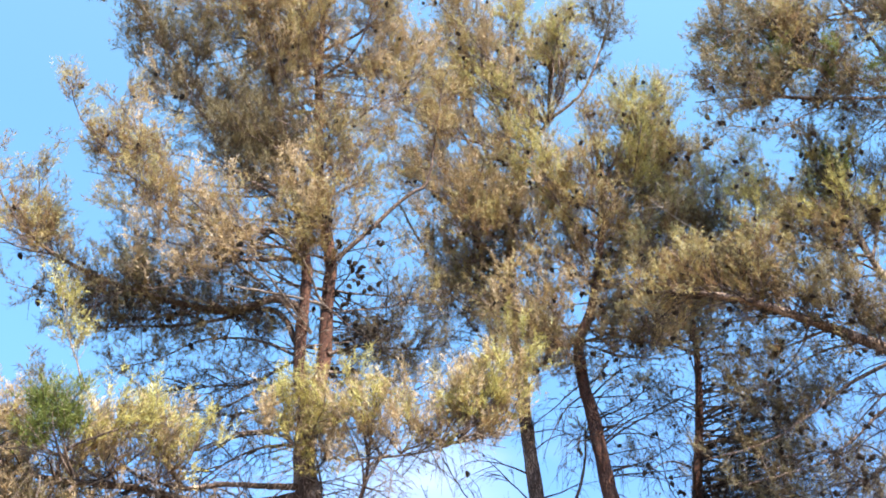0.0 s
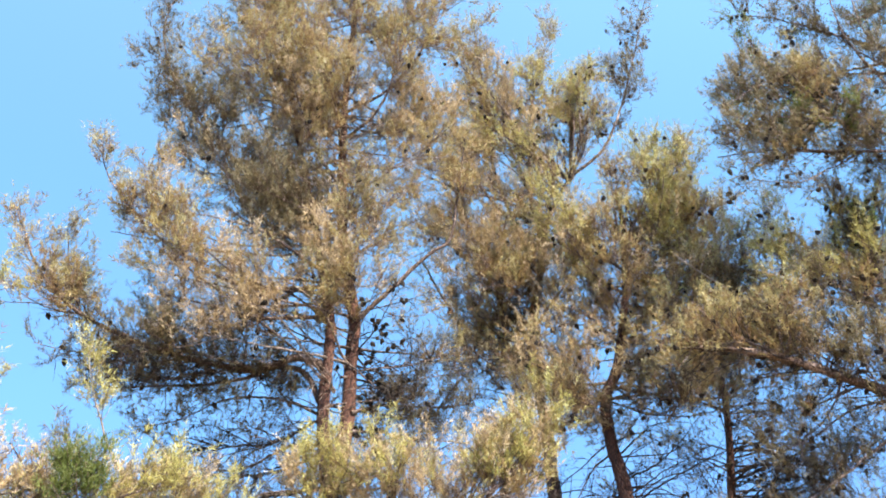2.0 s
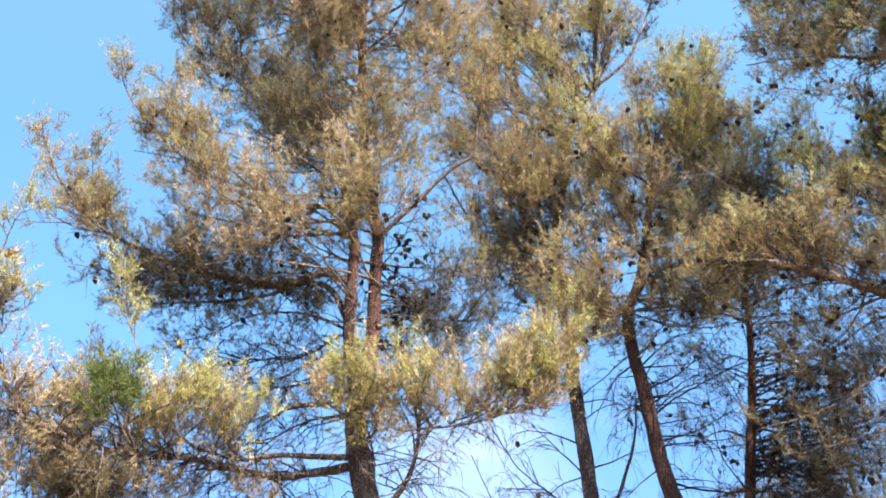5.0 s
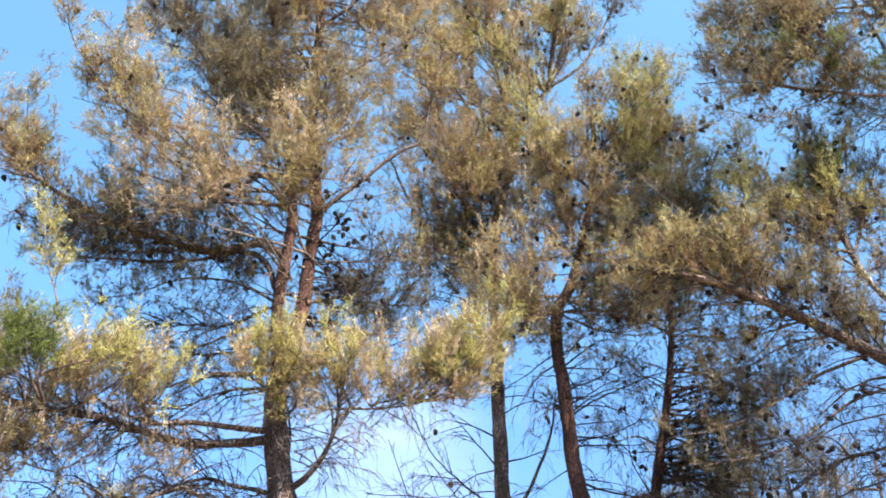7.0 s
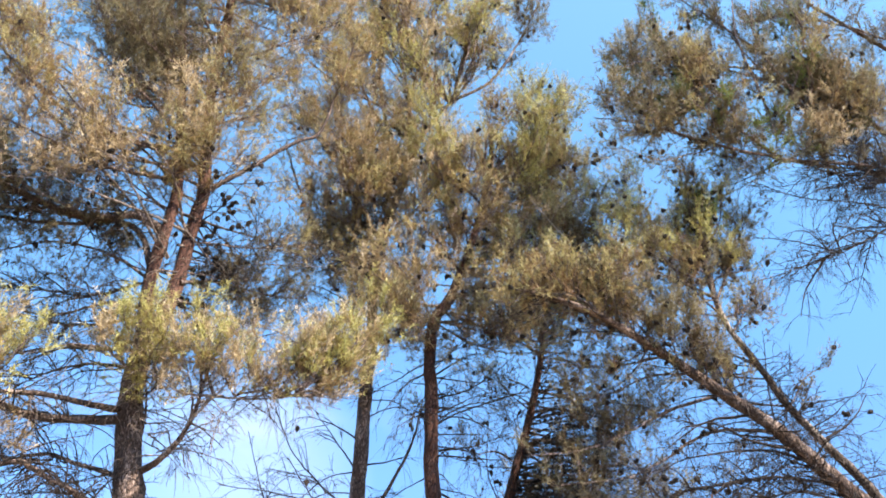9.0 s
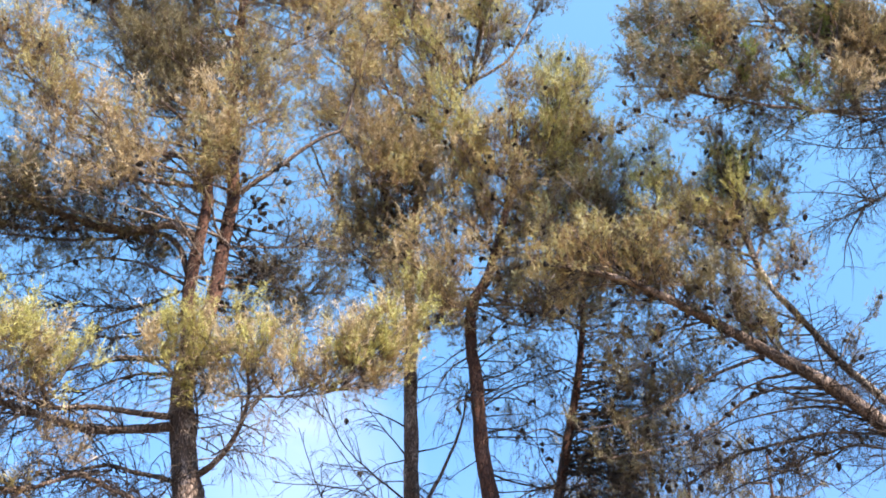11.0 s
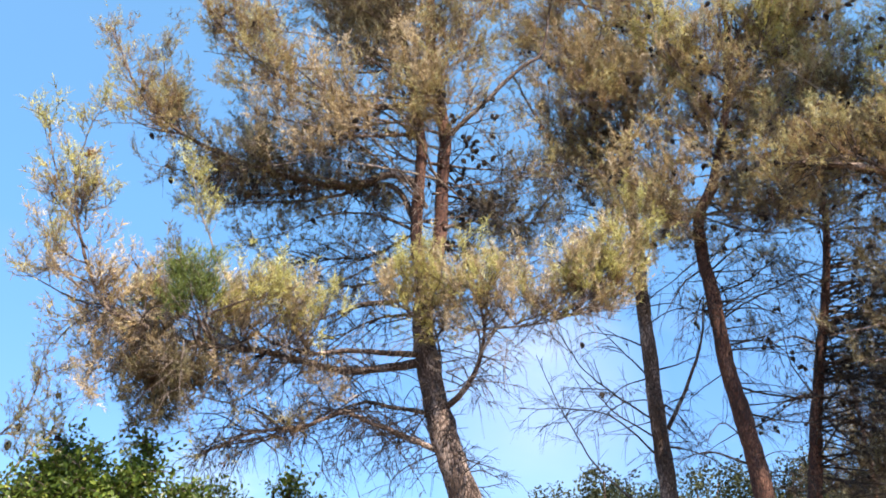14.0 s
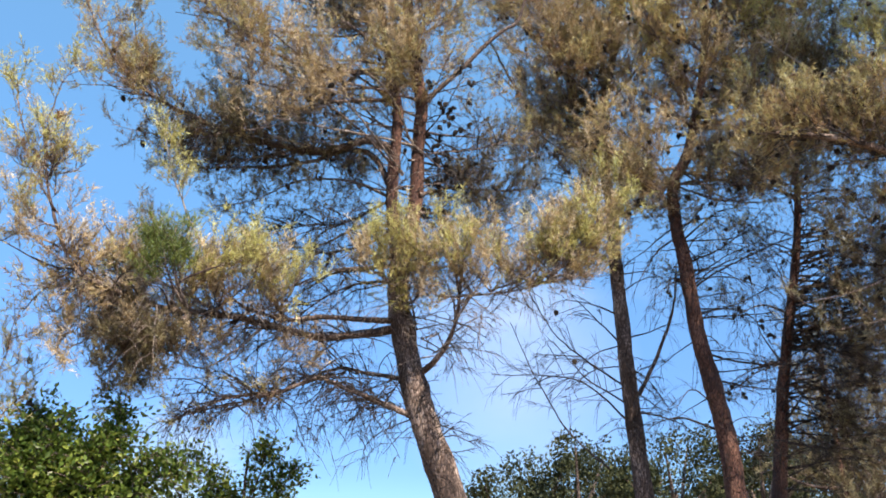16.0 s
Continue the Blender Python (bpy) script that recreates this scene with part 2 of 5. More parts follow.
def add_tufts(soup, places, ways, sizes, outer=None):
    """Spreads the shoot shapes over many places, turned along their ways; outer: 0 for inner shoots, darker and
    browner, to 1 for the paler tips.
    """
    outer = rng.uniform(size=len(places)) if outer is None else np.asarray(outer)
    places, ways, sizes = np.asarray(places), unit(np.asarray(ways)), np.asarray(sizes)
    ref = unit(rng.normal(size=ways.shape))
    a = unit(np.cross(ways, ref))
    b = np.cross(ways, a)
    which = rng.integers(len(TUFTS), size=len(places))
    for k, shape in enumerate(TUFTS):
        s = which == k
        if not s.any():
            continue
        q = shape.reshape(-1, 3)
        v = (q[None, :, 0, None] * a[s][:, None] + q[None, :, 1, None] * b[s][:, None] + q[None, :, 2, None] * ways[s][:, None]) * sizes[s][:, None, None] + places[s][:, None]
        # the beta term paints scattered pale shoots, as sun glints on needles
        soup.add(v.reshape(-1, 3), np.arange(v.shape[0] * v.shape[1]).reshape(-1, 3),
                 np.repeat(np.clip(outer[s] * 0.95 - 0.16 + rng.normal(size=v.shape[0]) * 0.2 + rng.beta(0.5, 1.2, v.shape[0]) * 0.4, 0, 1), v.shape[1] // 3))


# ---- pine trees ----
def cone_mesh():
    """A closed pine cone: an egg of overlapping scales."""
    s, rows, sides = Soup(), 6, 6
    v = []
    for i in range(rows):
        u = i / (rows - 1)
        r = 0.027 * math.sin(math.pi * min(1, 0.06 + u * 0.94) ** 0.75) + 0.002
        for j in range(sides):
            a = 2 * math.pi * (j + 0.5 * (i % 2)) / sides
            k = r * (1.16 if (i + j) % 2 else 0.88)
            v.append((k * math.cos(a), k * math.sin(a), -0.088 * u))
    q = [(i * sides + j, i * sides + (j + 1) % sides, (i + 1) * sides + (j + 1) % sides, (i + 1) * sides + j) for i in range(rows - 1) for j in range(sides)]
    s.add(v, q)
    m = s.mesh("pine_cone", False)
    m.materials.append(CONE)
    return m


CONE_MESH = cone_mesh()
CONES = {}    # cones grown so far, tree by tree


def pine(label, group="pines of the grove"):
    root = new("pine_tree")
    return tagged(root, label, "tree", group)


def stem(tree, points, r0, r1, mat, name="trunk", power=1.0):
    """A trunk or leader: a bent, tapering, slightly uneven tube."""
    line = smooth_line(points, 0.12)
    n = len(line)
    wob = np.cumsum(rng.normal(size=(n, 3)) * 0.004, axis=0)
    wob -= np.linspace(0, 1, n)[:, None] * wob[-1]
    u = np.linspace(0, 1, n) ** power
    r = (r0 + (r1 - r0) * u) * (1 + 0.05 * np.sin(np.arange(n) * 0.9 + r0 * 50) * rng.uniform(0.2, 1, n))
    s = Soup()
    tube(s, line + wob, r, 16 if r0 > 0.06 else 10, 0.045)
    return part(name, s.mesh(name), mat, tree)


def branch(tree, points, r0, r1, leaf="olive", start=0.25, spread=0.5, dense=1.0, cones=0, lift=0.3, bare=False, mat=None, size=1.0, shoots=1.0):
    """A limb with its side branches and twigs (one mesh), its needles (under it) and its cones (under it)."""
    line = smooth_line(points, 0.10)
    n = len(line)
    wob = np.cumsum(rng.normal(size=(n, 3)) * 0.006, axis=0)
    line = line + wob - np.linspace(0, 1, n)[:, None] ** 2 * wob[-1] * 0.6
    u = np.linspace(0, 1, n)
    wood = Soup()
    tube(wood, line, r0 + (r1 - r0) * u ** 0.8, 8 if r0 > 0.02 else 5, 0.05)
    t, a, b = frames_along(line)
    length = np.linalg.norm(np.diff(line, axis=0), axis=1).sum()
    # boughs off the limb
    hosts = [line[int(start * (n - 1)):]]
    if not bare and spread > 0.15:
        for j in range(max(2, int(length * (1 - start) / 0.34 * min(1.6, dense)))):
            k = int(rng.uniform(start, 0.98) * (n - 1))
            f = rng.uniform(0, 2 * np.pi)
            away = unit(t[k] * rng.uniform(0.3, 0.9) + (a[k] * np.cos(f) + b[k] * np.sin(f)) + UP * lift * rng.uniform(0.2, 1.2))
            d = spread * rng.uniform(0.7, 1.6) * (1.0 - 0.35 * k / n)
            w = np.linspace(0, 1, 6)[:, None]
            bough = line[k] + away * d * w + (UP * d * rng.uniform(-0.05, 0.4) + rng.normal(size=3) * d * 0.15) * w ** 2 + rng.normal(size=(6, 3)) * d * 0.02 * w
            tube(wood, bough, np.linspace(max(0.006, 0.013 * min(1, d)), 0.004, 6), 4)
            hosts.append(bough)
    # side branches on the limb and on its boughs
    spans = np.array([np.linalg.norm(np.diff(h, axis=0), axis=1).sum() for h in hosts])
    m = max(3, int(spans.sum() / 0.14 * min(1.3, dense ** 0.7)))
    pick = rng.choice(len(hosts), m, p=spans / spans.sum())
    at = rng.uniform(0.12, 1.0, m)
    from_, along = np.zeros((m, 3)), np.zeros((m, 3))
    for j, h in enumerate(hosts):
        s = pick == j
        x = at[s] * (len(h) - 1)
        i = np.minimum(x.astype(int), len(h) - 2)
        from_[s] = h[i] + (h[i + 1] - h[i]) * (x - i)[:, None]
        along[s] = unit(h[i + 1] - h[i])
    out = unit(np.cross(along, unit(rng.normal(size=(m, 3)))))
    way = unit(along * rng.uniform(0.2, 0.9, (m, 1)) + out * 0.85 + UP * lift * rng.uniform(0.2, 1.2, (m, 1)))
    far = ((spread if bare else 0.12 + 0.42 * spread) * rng.uniform(0.4, 1.25, m) * (1.0 - 0.35 * np.clip((at - 0.6) / 0.4, 0, 1)))[:, None]
    bend = UP * far * rng.uniform(0.0, 0.45, (m, 1)) * (-0.8 if bare else 1.0) + rng.normal(size=(m, 3)) * far * 0.12
    knots = 4 if bare else 3
    w = np.linspace(0, 1, knots)[None, :, None]
    sides = from_[:, None] + (way * far)[:, None] * w + bend[:, None] * w ** 2 + rng.normal(size=(m, knots, 3)) * far[:, None] * 0.025 * w
    tubes(wood, sides, np.maximum(0.0046, 0.011 * np.minimum(1, far)) * np.linspace(1, 0.4, knots), 3)
    end = unit(sides[:, -1] - sides[:, -2])
    # twigs on them
    kids = np.maximum(2, (rng.uniform(0.7, 1.3, m) * ((3.2 if bare else 4.4) + (5 if bare else 12) * far[:, 0]) * shoots).astype(int))
    o = np.repeat(np.arange(m), kids)
    k = len(o)
    q = rng.uniform(0.15, 1.0, (k, 1))
    root = sides[o, 0] + way[o] * far[o] * q + bend[o] * q * q
    stray = unit(rng.normal(size=(k, 3)))
    if bare:
        tw = unit(way[o] * 0.75 + stray * 0.6 - UP * 0.1 + end[o] * 0.3)
        reach = rng.uniform(0.08, 0.36, (k, 1)) * (0.6 + 0.5 * min(spread, 1.0))
        curl = UP * reach * rng.uniform(-0.9, 0.15, (k, 1)) + rng.normal(size=(k, 3)) * reach * 0.12
    else:
        tw = unit(way[o] * 0.5 + stray * 0.7 + UP * (0.25 + lift * 0.8) + end[o] * 0.3)
        reach = rng.uniform(0.10, 0.30, (k, 1)) * (0.7 + 0.5 * min(spread, 1.0)) * size ** 0.5
        curl = UP * reach * rng.uniform(0.0, 0.45, (k, 1))
    w3 = np.linspace(0, 1, 3 if bare else 2)[None, :, None]
    shown = np.arange(k) % (1 if bare else 4) == 0
    tubes(wood, (root[:, None] + (tw * reach)[:, None] * w3 + curl[:, None] * w3 ** 2)[shown], np.full((shown.sum(), 1), 0.0034 if bare else 0.0042) * np.linspace(1, 0.45, w3.shape[1]), 3)
    places, ways, outer = [], [], []
    if not bare:
        for e, share in ((1.0, 1.0), (0.45, 0.12)):
            s = rng.uniform(size=k) < share
            places.append(root[s] + tw[s] * reach[s] * e + curl[s] * e * e)
            ways.append(tw[s] + UP * 0.3 + 2 * curl[s] * e + rng.normal(size=(s.sum(), 3)) * 0.34)
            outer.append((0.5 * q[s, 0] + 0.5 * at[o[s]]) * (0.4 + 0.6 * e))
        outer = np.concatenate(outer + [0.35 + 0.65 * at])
        places.append(sides[:, -1])
        ways.append(end)
        places, ways = np.concatenate(places), np.concatenate(ways)
    hangs = sides[np.arange(m), rng.integers(1, 3, m)]
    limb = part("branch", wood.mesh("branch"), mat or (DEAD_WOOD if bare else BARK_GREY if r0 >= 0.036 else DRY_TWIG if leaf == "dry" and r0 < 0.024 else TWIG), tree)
    if len(places):
        green = Soup()
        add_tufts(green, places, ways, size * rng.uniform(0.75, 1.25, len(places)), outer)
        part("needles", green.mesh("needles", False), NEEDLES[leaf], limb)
    cones = min(cones, 300 - CONES.get(tree.name, 0))
    CONES[tree.name] = CONES.get(tree.name, 0) + max(0, cones)
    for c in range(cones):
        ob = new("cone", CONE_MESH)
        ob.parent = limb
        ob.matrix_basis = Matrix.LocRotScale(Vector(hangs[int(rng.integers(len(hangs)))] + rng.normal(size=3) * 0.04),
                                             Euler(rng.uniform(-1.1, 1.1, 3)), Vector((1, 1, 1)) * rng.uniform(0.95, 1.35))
    return limb


def fill(tree, spine, centre, radii, count, leaves, spread=0.60, dense=0.85, cones=5, lift=0.35):
    """Boughs that grow from a stem's line (spine) into one lobe of the crown."""
    line = smooth_line(spine, 0.25)
    leaves = leaves.split()
    for k in range(count):
        v = unit(rng.normal(size=3)) * rng.uniform(0.25, 1.0) ** 0.5
        tip = np.array(centre) + v * np.array(radii) * 1.12
        gap = line - tip
        cost = np.linalg.norm(gap, axis=1) + 0.9 * np.maximum(0, line[:, 2] - tip[2] + 0.3)
        root = line[int(np.argmin(cost + rng.uniform(0, 0.7, len(line))))]
        way = tip - root
        mid = root + way * 0.5 + UP * -0.10 * np.linalg.norm(way) + rng.normal(size=3) * 0.10 * np.linalg.norm(way)
        far = np.linalg.norm(way)
        first = min(0.75, max(0.15, 1.0 - 1.1 / max(far, 0.4)))
        branch(tree, [root, mid, tip], 0.009 + 0.005 * min(3, far), 0.005, leaves[int(rng.integers(len(leaves)))], first, spread * rng.uniform(0.8, 1.2), dense, int(rng.integers(0, cones + 1)), lift)


def dead(tree, spine, count, reach, side=(0, 0), droop=0.35, dense=0.8, cones=1, mat=None):
    """Bare dead boughs scattered along a stem: side gives the way in x and y that they favour."""
    line = smooth_line(spine, 0.15)
    for k in range(count):
        root = line[int(rng.integers(len(line)))]
        way = unit(np.array([*(np.array(side) + rng.normal(size=2) * 0.6), rng.uniform(-0.3, 0.5)]))
        far = reach * rng.uniform(0.5, 1.3)
        points = [root, root + way * far * 0.5 + rng.normal(size=3) * 0.05 * far, root + way * far + UP * far * rng.uniform(-droop, 0.1)]
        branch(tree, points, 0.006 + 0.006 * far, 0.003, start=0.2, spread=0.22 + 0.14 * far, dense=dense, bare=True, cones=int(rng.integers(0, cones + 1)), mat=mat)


# ---- ground ----
def ground():
    bm = bmesh.new()
    bmesh.ops.create_grid(bm, x_segments=64, y_segments=64, size=1500)
    for v in bm.verts:
        v.co.x, v.co.y = [math.copysign(abs(c / 1500) ** 2.2 * 1500, c) for c in (v.co.x, v.co.y)]
        d = math.hypot(v.co.x, v.co.y)
        v.co.z = 0.10 * noise.noise(v.co * 0.35) * min(1, d / 6) + min(0.8, d * 0.01) * noise.noise(v.co * 0.01)
    me = bpy.data.meshes.new("ground")
    bm.to_mesh(me)
    m, n, l, b = material("forest_floor", 0.95)
    tex, n1, n2 = n.new("ShaderNodeTexCoord"), n.new("ShaderNodeTexNoise"), n.new("ShaderNodeTexNoise")
    n1.inputs["Scale"].default_value, n1.inputs["Detail"].default_value = 0.8, 8.0
    n2.inputs["Scale"].default_value, n2.inputs["Detail"].default_value = 30.0, 6.0
    l.new(tex.outputs["Object"], n1.inputs["Vector"])
    l.new(tex.outputs["Object"], n2.inputs["Vector"])
    mx = n.new("ShaderNodeMix")
    mx.inputs[0].default_value = 0.5
    l.new(n1.outputs["Fac"], mx.inputs[2])
    l.new(n2.outputs["Fac"], mx.inputs[3])
    r = ramp(n, [(0.3, (0.08, 0.055, 0.03)), (0.5, (0.19, 0.13, 0.07)), (0.7, (0.30, 0.24, 0.14))])
    l.new(mx.outputs[0], r.inputs["Fac"])
    l.new(r.outputs["Color"], b.inputs["Base Color"])
    bu = n.new("ShaderNodeBump")
    bu.inputs["Strength"].default_value, bu.inputs["Distance"].default_value = 0.6, 0.03
    l.new(n2.outputs["Fac"], bu.inputs["Height"])
    l.new(bu.outputs[0], b.inputs["Normal"])
    me.materials.append(m)
    for p in me.polygons:
        p.use_smooth = True
    tagged(new("ground", me), "dry forest floor of pine litter and pale earth", "ground", kind="structure")


ground()


# ---- the tall forked pine ----
tree = pine("tall forked pine with scaly brown trunk and olive crown")
stem(tree, [(0.57, 9.90, -0.04), (0.41, 9.95, 1.15), (0.10, 10.00, 2.34), (-0.16, 10.00, 3.07), (-0.34, 10.00, 3.61), (-0.49, 10.05, 4.33), (-0.57, 10.10, 4.86), (-0.54, 10.20, 5.52)], 0.235, 0.125, BARK_GREY)
stem(tree, [(-0.54, 10.20, 5.44), (-0.39, 10.50, 6.32), (-0.36, 10.50, 7.43), (-0.32, 10.50, 7.98), (-0.51, 10.50, 9.21), (-0.58, 10.60, 10.68), (-0.56, 10.60, 12.72), (-0.40, 10.70, 15.31), (-0.28, 10.80, 19.46)], 0.105, 0.02, BARK_RED, "leader")
stem(tree, [(-0.56, 10.20, 5.40), (-0.71, 10.30, 6.24), (-0.66, 10.20, 7.26), (-0.68, 10.20, 7.80), (-0.81, 10.20, 8.58), (-0.99, 10.20, 9.64), (-1.30, 10.20, 11.20), (-1.68, 10.20, 13.78)], 0.09, 0.02, BARK_RED, "leader")
dead(tree, [(-0.54, 10.20, 5.52), (-0.35, 10.50, 6.83), (-0.36, 10.50, 7.43), (-0.37, 10.50, 7.98)], 26, 1.1, (0.7, 0.2), 0.3, cones=9)
# crown, from the top of the leaders down
branch(tree, [(-0.55, 10.60, 10.68), (-0.53, 10.60, 13.49), (-0.36, 10.70, 16.25), (-0.28, 10.80, 19.46)], 0.03, 0.008, "olive", 0.1, 0.8, 1.5, 4)
branch(tree, [(-0.99, 10.20, 9.64), (-1.30, 10.20, 11.20), (-1.58, 10.10, 13.20), (-1.77, 10.10, 15.18)], 0.03, 0.008, "olive", 0.1, 0.75, 1.4, 4)
branch(tree, [(-0.99, 10.20, 9.64), (-2.10, 10.30, 10.65), (-3.08, 10.30, 11.93), (-3.85, 10.30, 13.83), (-3.77, 10.30, 15.36)], 0.035, 0.008, "green", 0.3, 0.6, 1.4, 6)
branch(tree, [(-0.59, 10.60, 12.00), (-1.64, 10.40, 13.08), (-2.38, 10.30, 14.54), (-2.68, 10.20, 16.61)], 0.03, 0.008, "olive", 0.2, 0.7, 1.4, 5)
branch(tree, [(-0.99, 10.20, 9.64), (-1.71, 10.40, 10.26), (-2.43, 10.60, 10.91), (-3.53, 10.70, 11.90), (-4.06, 10.70, 12.89)], 0.03, 0.008, "green", 0.25, 0.55, 1.4, 5)
branch(tree, [(-0.83, 10.20, 8.99), (-1.43, 10.10, 9.23), (-1.97, 10.00, 9.70), (-2.40, 10.00, 10.50)], 0.034, 0.01, "green", 0.2, 0.55, 2.4, 3)
branch(tree, [(-0.81, 10.20, 8.58), (-1.29, 9.90, 8.77), (-1.80, 9.80, 9.11), (-2.24, 9.80, 9.42)], 0.03, 0.01, "green", 0.25, 0.5, 2.4, 3)
branch(tree, [(-0.57, 10.60, 10.43), (-1.00, 10.00, 10.89), (-1.30, 9.70, 11.62), (-1.42, 9.50, 12.23)], 0.03, 0.008, "dry", 0.3, 0.5, 1.2, 2)
branch(tree, [(-0.55, 10.60, 12.28), (0.21, 10.40, 12.67), (0.85, 10.30, 13.66), (1.36, 10.30, 15.41), (1.67, 10.30, 16.79)], 0.03, 0.008, "olive", 0.2, 0.6, 1.4, 6)
branch(tree, [(-0.58, 10.60, 11.59), (0.01, 10.20, 11.89), (0.41, 10.00, 13.14), (0.54, 9.90, 14.66)], 0.03, 0.008, "olive", 0.2, 0.65, 1.3, 3)
branch(tree, [(-0.56, 10.60, 10.31), (0.10, 10.20, 10.46), (0.85, 10.00, 10.92)], 0.025, 0.008, "olive", 0.25, 0.5, 1.2, 3)
branch(tree, [(-0.51, 10.50, 9.43), (-0.16, 10.20, 9.53), (0.37, 10.00, 9.83)], 0.02, 0.008, "olive", 0.2, 0.45, 1.1, 2)
branch(tree, [(-0.68, 10.20, 7.80), (-1.56, 9.70, 7.51), (-2.18, 9.40, 7.50), (-2.83, 9.30, 7.61)], 0.035, 0.008, "dry", 0.3, 0.5, 1.4, 3)
branch(tree, [(-0.75, 10.20, 8.18), (-1.44, 9.60, 7.89), (-1.93, 9.30, 7.96), (-2.33, 9.20, 8.26)], 0.03, 0.008, "olive", 0.4, 0.45, 1.3, 2)
branch(tree, [(-0.80, 10.20, 8.28), (-1.79, 9.90, 8.09), (-2.66, 9.70, 8.43), (-3.36, 9.60, 9.05), (-3.92, 9.50, 9.81), (-4.19, 9.50, 10.61)], 0.035, 0.006, "olive", 0.3, 0.42, 1.4, 6)
branch(tree, [(-2.66, 9.70, 8.43), (-2.94, 9.50, 8.97), (-3.18, 9.50, 9.49), (-3.25, 9.50, 10.16)], 0.02, 0.006, "olive", 0.2, 0.4, 1.3, 2)
LEADER = [(-0.71, 10.30, 6.24), (-0.36, 10.40, 7.37), (-0.40, 10.40, 8.71), (-0.62, 10.40, 10.03), (-0.61, 10.50, 12.61), (-0.40, 10.60, 15.18)]
SIDE_LIMB = [(-0.65, 10.25, 6.99), (-1.06, 10.30, 7.19), (-1.59, 10.40, 7.05), (-2.13, 10.40, 7.09), (-3.13, 10.30, 7.35), (-4.11, 10.20, 7.83)]
# lobes of "green" are the shaded ones, dark by their needle colour
for spine, centre, radii, count, leaves in (
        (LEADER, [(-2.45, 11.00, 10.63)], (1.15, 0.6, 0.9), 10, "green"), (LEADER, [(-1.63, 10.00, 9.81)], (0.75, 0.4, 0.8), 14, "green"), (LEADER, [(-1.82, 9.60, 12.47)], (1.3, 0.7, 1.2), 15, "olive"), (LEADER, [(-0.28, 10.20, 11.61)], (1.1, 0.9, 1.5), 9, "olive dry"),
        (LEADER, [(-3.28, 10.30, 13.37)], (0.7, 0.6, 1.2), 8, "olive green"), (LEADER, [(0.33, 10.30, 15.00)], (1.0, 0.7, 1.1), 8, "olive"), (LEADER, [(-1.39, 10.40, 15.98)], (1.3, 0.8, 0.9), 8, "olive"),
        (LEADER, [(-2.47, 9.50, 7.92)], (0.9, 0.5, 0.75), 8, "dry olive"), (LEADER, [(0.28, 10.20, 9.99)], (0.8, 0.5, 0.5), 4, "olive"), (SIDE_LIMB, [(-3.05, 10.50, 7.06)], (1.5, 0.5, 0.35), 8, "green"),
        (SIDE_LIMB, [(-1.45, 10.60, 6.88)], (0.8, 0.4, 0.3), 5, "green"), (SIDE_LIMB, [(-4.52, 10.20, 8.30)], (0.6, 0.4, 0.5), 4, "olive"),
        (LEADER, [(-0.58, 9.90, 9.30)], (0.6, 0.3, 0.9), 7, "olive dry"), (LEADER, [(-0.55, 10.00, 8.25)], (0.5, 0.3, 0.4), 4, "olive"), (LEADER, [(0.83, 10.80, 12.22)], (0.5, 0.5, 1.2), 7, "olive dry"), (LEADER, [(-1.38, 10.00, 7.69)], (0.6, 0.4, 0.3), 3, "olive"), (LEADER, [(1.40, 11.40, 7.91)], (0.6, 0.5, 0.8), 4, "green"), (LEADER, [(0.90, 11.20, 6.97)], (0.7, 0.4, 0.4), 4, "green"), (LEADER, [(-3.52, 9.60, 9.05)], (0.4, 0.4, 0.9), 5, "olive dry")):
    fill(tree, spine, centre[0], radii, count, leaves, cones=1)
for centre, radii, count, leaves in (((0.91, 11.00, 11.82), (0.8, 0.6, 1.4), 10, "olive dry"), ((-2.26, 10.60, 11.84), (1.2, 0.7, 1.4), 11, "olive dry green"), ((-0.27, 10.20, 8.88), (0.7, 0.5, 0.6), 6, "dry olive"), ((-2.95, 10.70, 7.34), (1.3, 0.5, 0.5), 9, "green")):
    fill(tree, LEADER if centre[2] > 8 else SIDE_LIMB, centre, radii, count, leaves, cones=2)
dead(tree, SIDE_LIMB, 46, 1.0, (-0.5, 0.4), 0.5, 1.0)
# stem that slants to the upper side from the fork
branch(tree, [(-0.32, 10.50, 7.84), (0.36, 10.40, 8.46), (0.88, 10.30, 8.96), (1.15, 10.30, 9.23), (1.32, 10.20, 10.00), (1.48, 10.10, 11.15)], 0.042, 0.012, "olive", 0.55, 0.45, 1.2, 5)
branch(tree, [(-0.30, 10.50, 7.07), (0.35, 10.60, 7.20), (0.92, 10.70, 7.39), (1.44, 10.80, 7.55)], 0.018, 0.006, "olive", 0.4, 0.2, 0.6, 10)
branch(tree, [(-0.15, 10.50, 8.28), (0.27, 10.50, 7.98), (0.69, 10.60, 8.04), (0.96, 10.70, 8.30)], 0.010, 0.004, "olive", 0.2, 0.4, 0.45, 12, lift=0.1)
branch(tree, [(-0.50, 10.50, 9.10), (-0.84, 10.30, 9.06), (-1.09, 10.20, 9.20)], 0.02, 0.006, "olive", 0.2, 0.35, 1.2, 2)
branch(tree, [(-0.50, 10.50, 8.99), (-0.07, 10.30, 9.06), (0.36, 10.20, 9.26)], 0.02, 0.006, "olive", 0.2, 0.35, 1.2, 2)
branch(tree, [(-0.69, 10.20, 7.71), (-1.13, 10.40, 8.22), (-1.58, 10.50, 8.58), (-1.89, 10.60, 9.06)], 0.025, 0.006, "olive", 0.2, 0.35, 0.7, 5)
